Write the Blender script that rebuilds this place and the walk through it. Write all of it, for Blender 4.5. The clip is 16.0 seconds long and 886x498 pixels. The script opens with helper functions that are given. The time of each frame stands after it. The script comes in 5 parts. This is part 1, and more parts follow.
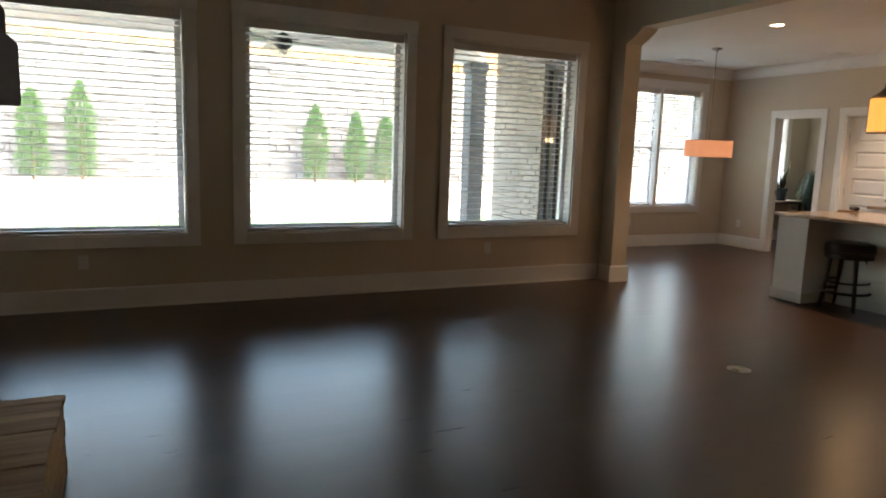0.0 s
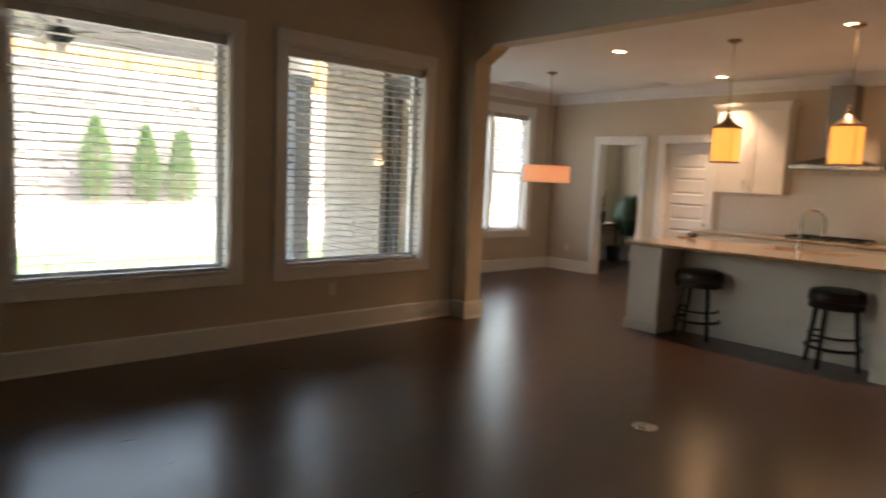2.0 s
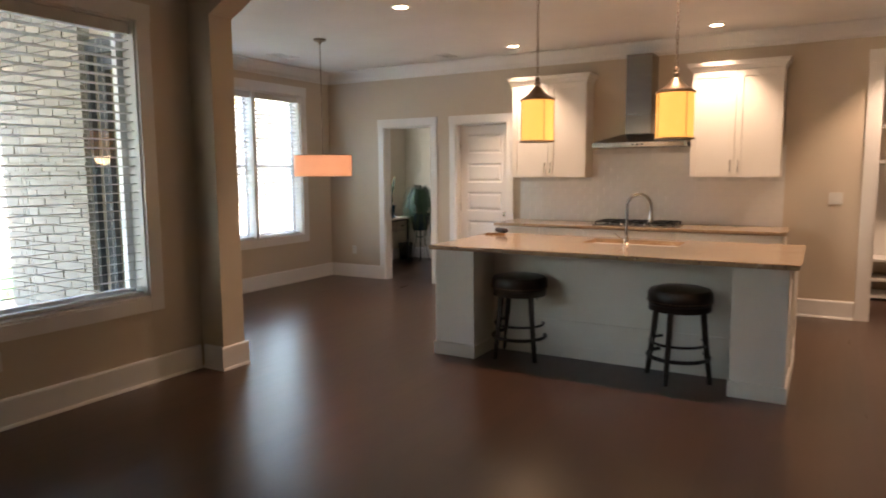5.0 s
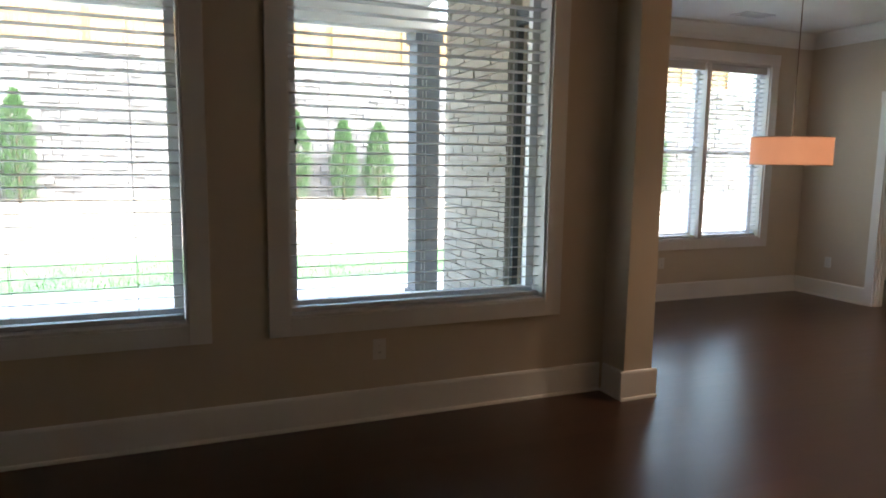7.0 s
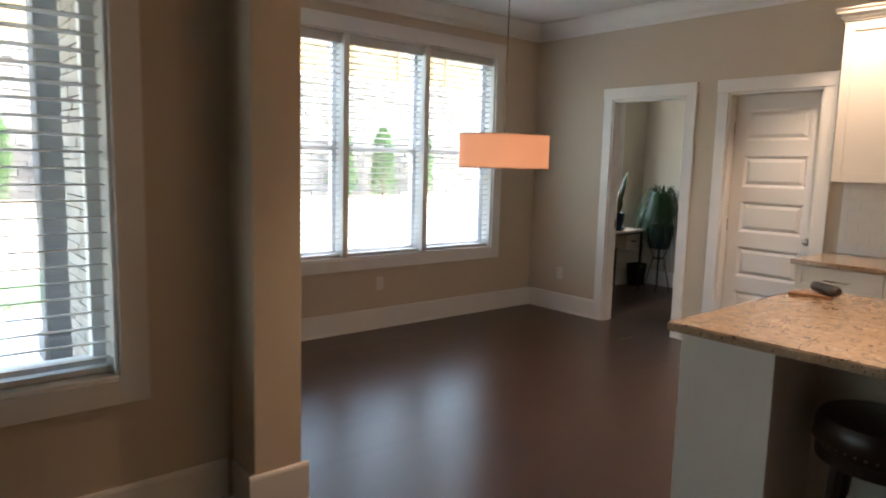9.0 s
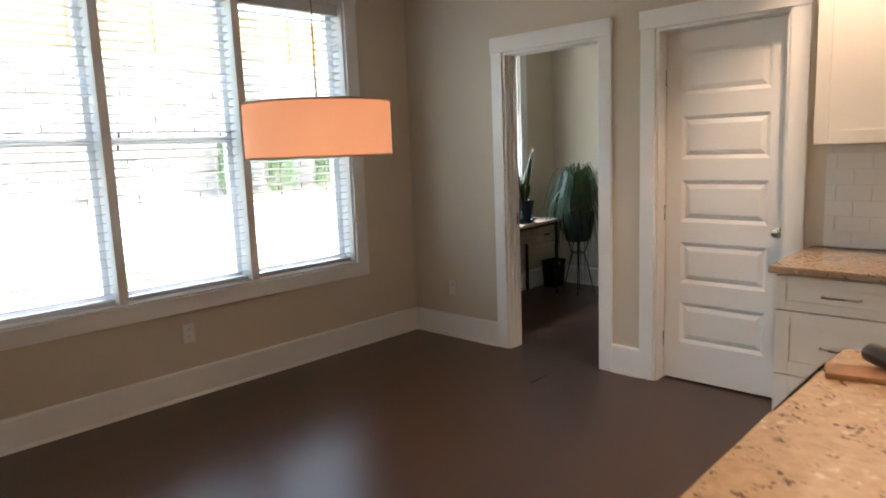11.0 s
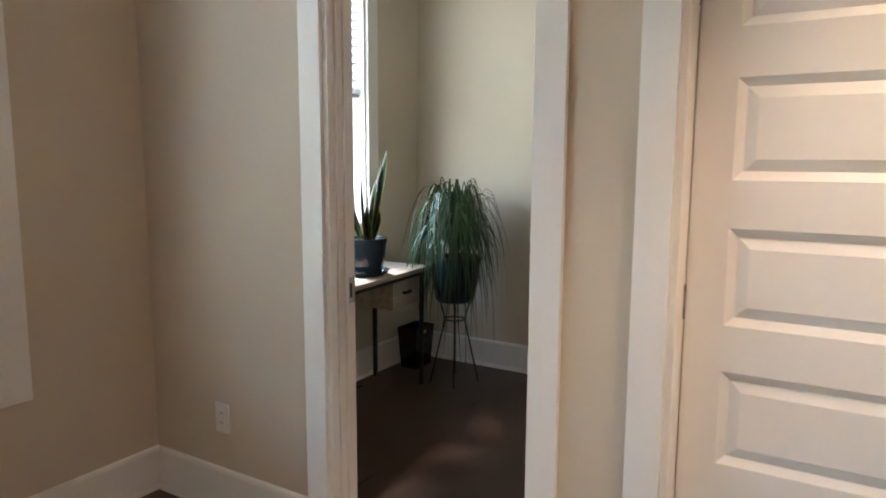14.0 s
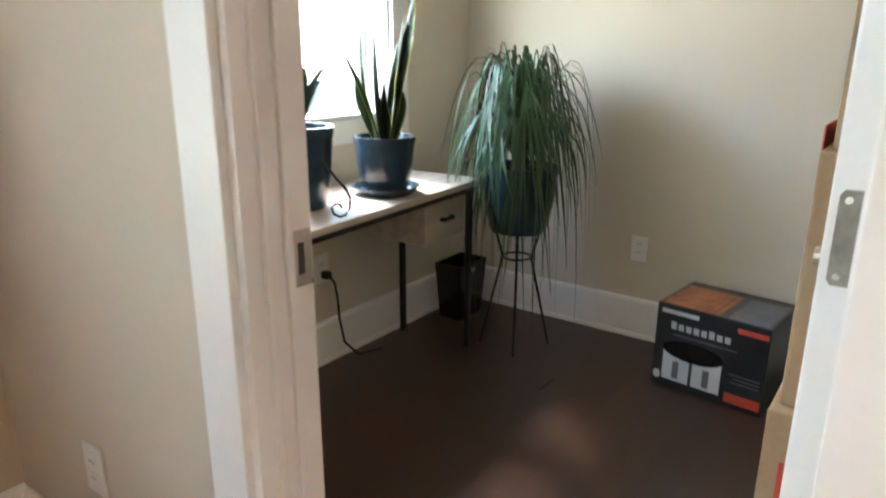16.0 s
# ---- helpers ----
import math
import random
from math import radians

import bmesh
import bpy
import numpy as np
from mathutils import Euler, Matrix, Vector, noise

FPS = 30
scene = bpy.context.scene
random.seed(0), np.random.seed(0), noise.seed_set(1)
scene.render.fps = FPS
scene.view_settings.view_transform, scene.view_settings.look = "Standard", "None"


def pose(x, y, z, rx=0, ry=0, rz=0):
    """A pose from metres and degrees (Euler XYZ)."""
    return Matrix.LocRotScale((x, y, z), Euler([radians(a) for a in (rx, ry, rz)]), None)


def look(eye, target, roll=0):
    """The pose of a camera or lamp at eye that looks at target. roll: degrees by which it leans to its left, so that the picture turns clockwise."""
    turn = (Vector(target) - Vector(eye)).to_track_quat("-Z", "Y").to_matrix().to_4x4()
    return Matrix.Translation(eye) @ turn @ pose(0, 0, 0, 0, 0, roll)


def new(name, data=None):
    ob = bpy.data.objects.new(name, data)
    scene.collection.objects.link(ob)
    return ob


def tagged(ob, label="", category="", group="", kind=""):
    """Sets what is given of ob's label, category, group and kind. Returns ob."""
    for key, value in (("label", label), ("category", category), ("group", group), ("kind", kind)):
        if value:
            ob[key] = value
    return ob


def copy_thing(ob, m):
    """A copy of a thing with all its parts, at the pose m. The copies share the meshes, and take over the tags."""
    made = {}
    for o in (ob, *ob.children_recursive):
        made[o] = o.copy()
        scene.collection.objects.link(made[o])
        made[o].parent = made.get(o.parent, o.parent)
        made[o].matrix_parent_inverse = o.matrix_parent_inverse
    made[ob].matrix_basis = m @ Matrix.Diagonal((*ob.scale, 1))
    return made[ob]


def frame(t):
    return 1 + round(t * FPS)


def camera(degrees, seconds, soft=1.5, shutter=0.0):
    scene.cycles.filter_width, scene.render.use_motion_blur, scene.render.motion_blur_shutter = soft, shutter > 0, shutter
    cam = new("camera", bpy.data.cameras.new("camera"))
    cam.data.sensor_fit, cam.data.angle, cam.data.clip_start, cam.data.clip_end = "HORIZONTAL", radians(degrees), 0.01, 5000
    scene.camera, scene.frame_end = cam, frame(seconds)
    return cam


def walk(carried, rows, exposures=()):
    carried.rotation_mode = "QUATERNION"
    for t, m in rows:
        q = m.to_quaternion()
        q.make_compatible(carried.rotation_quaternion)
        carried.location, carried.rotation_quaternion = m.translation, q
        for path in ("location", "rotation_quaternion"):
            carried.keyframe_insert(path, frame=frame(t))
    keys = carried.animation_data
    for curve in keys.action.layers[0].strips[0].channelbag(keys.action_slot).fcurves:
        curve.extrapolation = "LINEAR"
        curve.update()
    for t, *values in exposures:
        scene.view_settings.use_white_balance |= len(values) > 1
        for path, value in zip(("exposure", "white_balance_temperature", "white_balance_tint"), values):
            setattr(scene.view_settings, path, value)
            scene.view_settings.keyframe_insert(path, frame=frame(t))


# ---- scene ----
OFFICE = 0.6
SKY, SUN, LAMPS, CAN, PEND, DRUM = 0.118, 0.38, 1.0, 4.3, 0.4, 1.5
DRUM_AT = (7.355, 6.98, 1.546, 0.302, 0.225)
cam = camera(66.8, 16.0, soft=1.8, shutter=0.35)
PATH = [
    (0, (0.294, 0.244, 1.403), (1.14, 2.033, 1.114), 1.9),
    (0.5, (0.244, 0.602, 1.399), (1.08, 2.397, 1.116), 1.3),
    (1, (0.243, 0.866, 1.363), (1.007, 2.686, 1.043), -0.0),
    (1.5, (0.305, 1.136, 1.451), (1.334, 2.834, 1.211), 2.1),
    (2, (0.427, 1.278, 1.467), (1.76, 2.753, 1.25), 2.4),
    (2.5, (0.562, 1.373, 1.47), (2.211, 2.472, 1.196), 1.5),
    (3, (0.815, 1.441, 1.479), (2.597, 2.317, 1.24), 1.3),
    (3.2, (0.904, 1.479, 1.479), (2.718, 2.284, 1.228), 1.6),
    (5.3, (1.891, 2.436, 1.477), (3.555, 3.524, 1.255), -1.4),
    (5.5, (1.981, 2.505, 1.482), (3.554, 3.717, 1.246), -1.9),
    (6, (2.255, 2.642, 1.418), (3.48, 4.199, 1.147), -1.8),
    (6.5, (2.456, 2.798, 1.403), (3.337, 4.568, 1.098), 0.4),
    (7, (2.695, 2.955, 1.436), (3.443, 4.792, 1.174), 0.8),
    (7.5, (3.033, 3.082, 1.437), (3.811, 4.901, 1.14), -1.2),
    (8, (3.373, 3.272, 1.455), (4.295, 5.026, 1.181), 1.0),
    (8.5, (3.724, 3.515, 1.481), (4.831, 5.161, 1.225), -1.8),
    (9, (4.105, 3.735, 1.46), (5.384, 5.252, 1.206), 1.5),
    (9.5, (4.443, 3.938, 1.441), (5.798, 5.386, 1.187), 0.8),
    (9.7, (4.618, 4.037, 1.434), (5.995, 5.459, 1.146), -1.7),
    (11.8, (6.181, 5.095, 1.477), (7.692, 6.374, 1.19), -1.4),
    (12, (6.309, 5.223, 1.481), (7.896, 6.414, 1.226), -0.6),
    (12.5, (6.63, 5.506, 1.454), (8.325, 6.54, 1.217), -0.5),
    (13, (6.916, 5.762, 1.436), (8.57, 6.847, 1.142), -0.9),
    (13.5, (7.292, 5.968, 1.404), (9.018, 6.942, 1.141), 0.2),
    (14, (7.672, 6.098, 1.379), (9.365, 7.13, 1.116), 0.3),
    (14.5, (8.001, 6.276, 1.392), (9.645, 7.396, 1.188), 1.7),
    (15, (8.332, 6.496, 1.334), (9.943, 7.667, 1.144), -0.7),
    (15.5, (8.594, 6.668, 1.274), (10.125, 7.914, 0.955), 1.7),
    (16, (8.789, 6.808, 1.233), (10.345, 7.932, 0.672), 0.3),
]
EXPO = [(0.0, 4.7, 6750, 15), (1.5, 4.6, 7150, 17), (3.0, 5.2, 7750, 29), (5.5, 5.0, 6300, 15), (6.0, 5.05, 6250, 14), (7.0, 4.5, 6150, 14), (8.5, 4.4, 6250, 15), (9.0, 4.75, 6350, 15), (9.5, 4.9, 6150, 14), (12.0, 4.9, 6400, 14), (13.0, 5.15, 6350, 14), (13.9, 5.25, 6300, 14), (14.5, 5.65, 6200, 13), (15.5, 5.9, 6200, 12), (16.0, 6.1, 6200, 12)]
walk(cam, [(t, look(eye, target, roll)) for t, eye, target, roll in PATH], EXPO)

# ---- light ----
world = bpy.data.worlds.new("sky")
scene.world = world
world.use_nodes = True
wn = world.node_tree.nodes
sky = wn.new("ShaderNodeTexSky")
sky.sky_type = "NISHITA"
sky.sun_disc = False
sky.sun_elevation = radians(48)
sky.sun_rotation = radians(150)
sky.air_density, sky.dust_density = 1.6, 4.0
wn["Background"].inputs["Strength"].default_value = SKY
world.node_tree.links.new(sky.outputs[0], wn["Background"].inputs["Color"])
sun = new("sun", bpy.data.lights.new("sun", "SUN"))
sun.data.energy, sun.data.angle, sun.data.color = SUN, radians(12), (1.0, 0.96, 0.9)
sun.matrix_world = look((20, 50, 40), (14, 24, 0))


def lamp(kind, loc, watts, colour, size=0.1, spot=120.0):
    ob = new("lamp", bpy.data.lights.new("lamp", kind))
    ob.data.energy, ob.data.color = watts, colour
    if kind == "SPOT":
        ob.data.spot_size, ob.data.spot_blend, ob.data.shadow_soft_size = radians(spot), 0.6, size
    else:
        ob.data.shadow_soft_size = size
    ob.location = loc
    return ob


# an area lamp added outside the office window, standing in for sky light
wl = new("window_light", bpy.data.lights.new("window_light", "AREA"))
wl.data.energy, wl.data.shape, wl.data.size, wl.data.size_y, wl.data.color = OFFICE, "RECTANGLE", 1.0, 1.45, (0.93, 0.97, 1.0)
wl.matrix_world = look((10.47, 8.895, 1.79), (10.47, 7.0, 1.79))


# ---- materials ----
def mat(name, col, rough=0.5, metal=0.0, vary=0.12, scale=8.0, fine=120.0, bump=0.0, stretch=(1, 1, 1), rand=0.0,
        col2=None, coat=0.0, emit=None, watts=0.0, ior=1.45, trans=0.0, rough_vary=0.1, island=0.0):
    m = bpy.data.materials.new(name)
    m.use_nodes = True
    nt = m.node_tree
    n, l = nt.nodes, nt.links
    p = n["Principled BSDF"]
    p.inputs["Roughness"].default_value = rough
    p.inputs["Metallic"].default_value = metal
    p.inputs["IOR"].default_value = ior
    p.inputs["Coat Weight"].default_value = coat
    p.inputs["Coat Roughness"].default_value = 0.15
    p.inputs["Transmission Weight"].default_value = trans
    if emit:
        p.inputs["Emission Color"].default_value = (*emit, 1)
        p.inputs["Emission Strength"].default_value = watts
    tc = n.new("ShaderNodeTexCoord")
    mp = n.new("ShaderNodeMapping")
    mp.inputs["Scale"].default_value = stretch
    l.new(tc.outputs["Object"], mp.inputs["Vector"])
    a, b = n.new("ShaderNodeTexNoise"), n.new("ShaderNodeTexNoise")
    a.inputs["Scale"].default_value, b.inputs["Scale"].default_value = scale, fine
    a.inputs["Detail"].default_value = 5
    b.inputs["Detail"].default_value = 3
    for k in (a, b):
        l.new(mp.outputs[0], k.inputs["Vector"])
    add = n.new("ShaderNodeMath")
    add.operation = "MULTIPLY_ADD"
    add.inputs[1].default_value = 0.35
    l.new(b.outputs["Fac"], add.inputs[0])
    l.new(a.outputs["Fac"], add.inputs[2])
    fac = add.outputs[0]
    if rand or island:
        info = n.new("ShaderNodeObjectInfo") if rand else n.new("ShaderNodeNewGeometry")
        r = n.new("ShaderNodeMath")
        r.operation = "MULTIPLY_ADD"
        r.inputs[1].default_value = rand or island
        l.new(info.outputs["Random"] if rand else info.outputs["Random Per Island"], r.inputs[0])
        l.new(fac, r.inputs[2])
        fac = r.outputs[0]
    ramp = n.new("ShaderNodeMapRange")
    ramp.inputs["From Min"].default_value = 0.4
    ramp.inputs["From Max"].default_value = 0.95 + rand + island
    l.new(fac, ramp.inputs["Value"])
    mix = n.new("ShaderNodeMix")
    mix.data_type = "RGBA"
    lo = col2 or tuple(c * (1 - 1.6 * vary) for c in col)
    hi = col if col2 else tuple(min(1, c * (1 + vary)) for c in col)
    mix.inputs[6].default_value, mix.inputs[7].default_value = (*lo, 1), (*hi, 1)
    l.new(ramp.outputs[0], mix.inputs[0])
    l.new(mix.outputs[2], p.inputs["Base Color"])
    rr = n.new("ShaderNodeMapRange")
    rr.inputs["To Min"].default_value = max(0.02, rough - rough_vary * 0.6)
    rr.inputs["To Max"].default_value = min(1, rough + rough_vary)
    l.new(a.outputs["Fac"], rr.inputs["Value"])
    l.new(rr.outputs[0], p.inputs["Roughness"])
    if bump:
        bp = n.new("ShaderNodeBump")
        bp.inputs["Strength"].default_value = bump
        bp.inputs["Distance"].default_value = 0.004
        l.new(add.outputs[0], bp.inputs["Height"])
        l.new(bp.outputs[0], p.inputs["Normal"])
    return m


def add_specks(m, scale, col, amount):
    """Scattered mineral grains over a stone's base colour."""
    n, l = m.node_tree.nodes, m.node_tree.links
    p = n["Principled BSDF"]
    before = p.inputs["Base Color"].links[0].from_socket
    tc, vo, ns = n.new("ShaderNodeTexCoord"), n.new("ShaderNodeTexVoronoi"), n.new("ShaderNodeTexNoise")
    vo.inputs["Scale"].default_value, ns.inputs["Scale"].default_value = scale, scale * 0.16
    for k in (vo, ns):
        l.new(tc.outputs["Object"], k.inputs["Vector"])
    sp = n.new("ShaderNodeSeparateColor")
    l.new(vo.outputs["Color"], sp.inputs[0])
    th = n.new("ShaderNodeMath")
    th.operation = "MULTIPLY"
    l.new(sp.outputs[0], th.inputs[0])
    l.new(ns.outputs["Fac"], th.inputs[1])
    rg = n.new("ShaderNodeMapRange")
    rg.inputs["From Min"].default_value, rg.inputs["From Max"].default_value = 0.62 - amount, 0.70 - amount
    l.new(th.outputs[0], rg.inputs["Value"])
    mx = n.new("ShaderNodeMix")
    mx.data_type = "RGBA"
    mx.inputs[7].default_value = (*col, 1)
    l.new(rg.outputs[0], mx.inputs[0])
    l.new(before, mx.inputs[6])
    l.new(mx.outputs[2], p.inputs["Base Color"])


def glass_mat(name, tint=(0.95, 0.98, 0.97)):
    m = bpy.data.materials.new(name)
    m.use_nodes = True
    n, l = m.node_tree.nodes, m.node_tree.links
    n.remove(n["Principled BSDF"])
    t, g, x = n.new("ShaderNodeBsdfTransparent"), n.new("ShaderNodeBsdfGlossy"), n.new("ShaderNodeMixShader")
    t.inputs[0].default_value = (*tint, 1)
    g.inputs["Roughness"].default_value = 0.02
    x.inputs[0].default_value = 0.04
    l.new(t.outputs[0], x.inputs[1])
    l.new(g.outputs[0], x.inputs[2])
    l.new(x.outputs[0], n["Material Output"].inputs[0])
    return m


def cloth_mat(name, col, emit, watts):
    """A lamp shade: cloth that emits, standing in for a bulb's glow within."""
    m = mat(name, col, 0.9, vary=0.06, scale=4, fine=260, bump=0.25, stretch=(1, 1, 0.4), emit=emit, watts=watts)
    return m


M_WALL = mat("wall_paint", (0.595, 0.515, 0.41), 0.72, vary=0.03, scale=1.3, fine=160, bump=0.06)
M_WALL2 = mat("office_paint", (0.595, 0.525, 0.42), 0.72, vary=0.03, scale=1.3, fine=160, bump=0.06)
M_CEIL = mat("ceiling_paint", (0.80, 0.78, 0.75), 0.85, vary=0.03, scale=2, fine=180, bump=0.08)
M_TRIM = mat("trim_paint", (0.78, 0.765, 0.74), 0.35, vary=0.025, scale=3, fine=90, bump=0.03)
M_DOOR = mat("door_paint", (0.77, 0.745, 0.72), 0.38, vary=0.025, scale=2.5, fine=90, bump=0.03)
M_CAB = mat("cabinet_paint", (0.79, 0.75, 0.69), 0.33, vary=0.03, scale=2, fine=80, bump=0.02)
M_FLOOR = mat("stained_oak", (0.062, 0.032, 0.0205), 0.28, vary=0.25, scale=3, fine=24, bump=0.0, stretch=(0.5, 6, 6), ior=1.55, rand=0.9,
              col2=(0.043, 0.0225, 0.0148), coat=0.0, rough_vary=0.05)
M_FLOORJ = mat("stained_oak_far", (0.062, 0.032, 0.0205), 0.28, vary=0.25, scale=3, fine=24, bump=0.0, stretch=(0.5, 6, 6), ior=1.55, island=0.9,
               col2=(0.043, 0.0225, 0.0148), rough_vary=0.05)
M_GAP = mat("dark_gap", (0.04, 0.024, 0.018), 0.3)
M_BLIND = mat("blind_slat", (0.60, 0.59, 0.575), 0.4, vary=0.04, scale=3, fine=60, bump=0.05, stretch=(0.3, 4, 4))
M_GLASS = glass_mat("window_glass")
M_VINYL = mat("window_vinyl", (0.76, 0.77, 0.78), 0.4, vary=0.03)
M_GRANITE = mat("granite", (0.50, 0.36, 0.24), 0.16, vary=0.3, scale=40, fine=210, col2=(0.33, 0.225, 0.14), coat=0.4, rough_vary=0.05)
add_specks(M_GRANITE, 130.0, (0.12, 0.075, 0.05), 0.15)
add_specks(M_GRANITE, 75.0, (0.56, 0.45, 0.32), 0.13)
M_STEEL = mat("stainless_steel", (0.27, 0.265, 0.26), 0.24, 1.0, vary=0.08, scale=2, fine=200, stretch=(1, 1, 12), rough_vary=0.08)
M_NICKEL = mat("brushed_nickel", (0.52, 0.49, 0.45), 0.25, 1.0, vary=0.06)
M_DULL = mat("dull_nickel", (0.27, 0.255, 0.22), 0.5, 0.8, vary=0.2, scale=30)
M_BRONZE = mat("pendant_bronze", (0.26, 0.19, 0.13), 0.35, 0.9, vary=0.15)
M_BLACK = mat("black_iron", (0.012, 0.012, 0.012), 0.45, 0.3, vary=0.3)
M_BLACKG = mat("black_enamel", (0.012, 0.012, 0.013), 0.15, 0.0, vary=0.2)
M_LEATHER = mat("dark_leather", (0.022, 0.013, 0.010), 0.32, vary=0.3, scale=14, fine=120, bump=0.25)
M_DKWOOD = mat("espresso_wood", (0.020, 0.011, 0.008), 0.36, vary=0.35, scale=6, fine=60, bump=0.12, stretch=(6, 6, 0.6))
M_MANTEL = mat("mantel_wood", (0.018, 0.013, 0.011), 0.85, vary=0.4, scale=5, fine=40, bump=0.5, stretch=(6, 0.6, 6))
M_TAN = mat("split_wood", (0.50, 0.32, 0.17), 0.7, vary=0.35, scale=6, fine=50, bump=0.4, stretch=(0.6, 6, 6), rand=0.4)
M_TILE = mat("white_tile", (0.72, 0.70, 0.67), 0.28, vary=0.03, scale=3, fine=30, rand=0.03, coat=0.3, rough_vary=0.04)
M_GROUT = mat("grout", (0.66, 0.64, 0.61), 0.9)
M_PLASTIC = mat("white_plastic", (0.72, 0.70, 0.66), 0.35, vary=0.02)
M_SLOT = mat("socket_slot", (0.05, 0.05, 0.05), 0.6)
# the drum's salmon is its warm bulb's tint, put into base colour and emission
M_SHADE = cloth_mat("drum_cloth", (0.52, 0.33, 0.23), (1.0, 0.38, 0.17), 0.024 * LAMPS)
M_SHADEIN = mat("shade_trim", (0.45, 0.30, 0.22), 0.8, vary=0.05)
M_PSHADE = cloth_mat("pendant_cloth", (0.55, 0.34, 0.13), (1.0, 0.40, 0.075), 0.05 * LAMPS)
M_BULB = mat("lit_lens", (0.9, 0.85, 0.75), 0.5, emit=(1.0, 0.80, 0.56), watts=0.35 * LAMPS)
M_BRICK = mat("painted_brick", (0.38, 0.345, 0.30), 0.85, vary=0.3, scale=10, fine=70, bump=0.5, rand=0.8, col2=(0.25, 0.22, 0.19))
M_BRICKJ = mat("painted_brick_far", (0.38, 0.345, 0.30), 0.85, vary=0.3, scale=10, fine=70, bump=0.5, island=0.8, col2=(0.20, 0.175, 0.15))
M_MORTAR = mat("mortar", (0.42, 0.39, 0.35), 0.95, bump=0.3)
M_POST = mat("charcoal_paint", (0.055, 0.065, 0.075), 0.5, vary=0.15)
M_CONC = mat("concrete", (0.52, 0.50, 0.47), 0.85, vary=0.12, scale=2, fine=60, bump=0.2)
M_STONE = mat("stone_block", (0.165, 0.16, 0.16), 0.9, vary=0.3, scale=3, fine=30, bump=0.6, rand=0.7, col2=(0.085, 0.085, 0.09))
M_STONEJ = mat("stone_block_far", (0.165, 0.16, 0.16), 0.9, vary=0.3, scale=3, fine=30, bump=0.6, island=0.7, col2=(0.085, 0.085, 0.09))
M_STRAW = mat("straw_ground", (0.34, 0.29, 0.23), 0.95, vary=0.25, scale=0.6, fine=14, bump=0.5, col2=(0.24, 0.19, 0.14))
M_GRASS = mat("lawn", (0.12, 0.22, 0.06), 0.8, vary=0.3, scale=1.2, fine=40, bump=0.3, col2=(0.05, 0.10, 0.03))
M_FENCE = mat("cedar_board", (0.27, 0.17, 0.075), 0.8, vary=0.25, scale=3, fine=30, bump=0.2, stretch=(4, 4, 0.5), rand=0.5, col2=(0.19, 0.115, 0.05))
M_CYPRESS = mat("cypress_leaf", (0.046, 0.105, 0.028), 0.65, vary=0.3, scale=8, fine=40, island=0.7, col2=(0.016, 0.045, 0.014))
M_BARK = mat("bark", (0.10, 0.07, 0.05), 0.9, vary=0.3, scale=9, bump=0.6)
M_PORCH = mat("porch_ceiling_paint", (0.60, 0.59, 0.57), 0.7, vary=0.04)
M_LEAF = mat("green_leaf", (0.045, 0.100, 0.030), 0.4, vary=0.35, scale=6, fine=60, island=0.8, col2=(0.012, 0.034, 0.013))
M_SNAKE = mat("snake_leaf", (0.032, 0.066, 0.030), 0.35, vary=0.4, scale=14, fine=50, stretch=(1, 1, 2.5), col2=(0.014, 0.035, 0.020))
M_EDGE = mat("yellow_leaf_edge", (0.42, 0.42, 0.10), 0.4, vary=0.2)
M_POT = mat("blue_glaze", (0.030, 0.060, 0.085), 0.14, vary=0.35, scale=6, fine=40, coat=0.5, col2=(0.012, 0.022, 0.034))
M_SOIL = mat("soil", (0.03, 0.02, 0.015), 0.95, bump=0.8)
M_TABLE = mat("pale_wood", (0.44, 0.36, 0.28), 0.45, vary=0.2, scale=4, fine=60, bump=0.1, stretch=(0.5, 6, 6))
M_BOARD = mat("walnut_board", (0.26, 0.13, 0.055), 0.45, vary=0.25, scale=5, fine=60, stretch=(1, 8, 8))
M_CARD = mat("cardboard", (0.36, 0.24, 0.14), 0.85, vary=0.12, scale=4, fine=90, bump=0.15)
M_RED = mat("red_print", (0.50, 0.06, 0.03), 0.5, vary=0.15)
M_PRINT = mat("black_print", (0.018, 0.018, 0.022), 0.3, vary=0.3)
M_PALE = mat("pale_print", (0.55, 0.55, 0.56), 0.4, vary=0.1)
M_PRINTGREY = mat("grey_print", (0.13, 0.13, 0.14), 0.4, vary=0.3, scale=9)
M_FOOD = mat("food_print", (0.45, 0.18, 0.07), 0.45, vary=0.6, scale=14, col2=(0.16, 0.04, 0.02))
M_CLOTH = mat("white_curtain", (0.80, 0.80, 0.82), 0.8, vary=0.05, emit=(0.9, 0.92, 1.0), watts=0.0)


# ---- mesh helpers ----
def thing(name, loc, label, category, group="", kind=""):
    ob = new(name)
    ob.empty_display_size = 0.05
    ob.location = loc
    return tagged(ob, label, category, group, kind)


def base(ob):
    v = Vector((0, 0, 0))
    while ob is not None:
        v += ob.location
        ob = ob.parent
    return v


def part(name, bm, material, parent=None, label="", smooth=False):
    """Links a bmesh, drawn in world metres, as one mesh object under a thing or a part."""
    if parent is not None:
        bmesh.ops.translate(bm, vec=-base(parent), verts=bm.verts)
    me = bpy.data.meshes.new(name)
    bm.normal_update()
    bm.to_mesh(me)
    bm.free()
    me.materials.append(material)
    if smooth:
        for f in me.polygons:
            f.use_smooth = True
        me.set_sharp_from_angle(angle=radians(40))
    ob = new(name, me)
    ob.parent = parent
    return tagged(ob, label) if label else ob


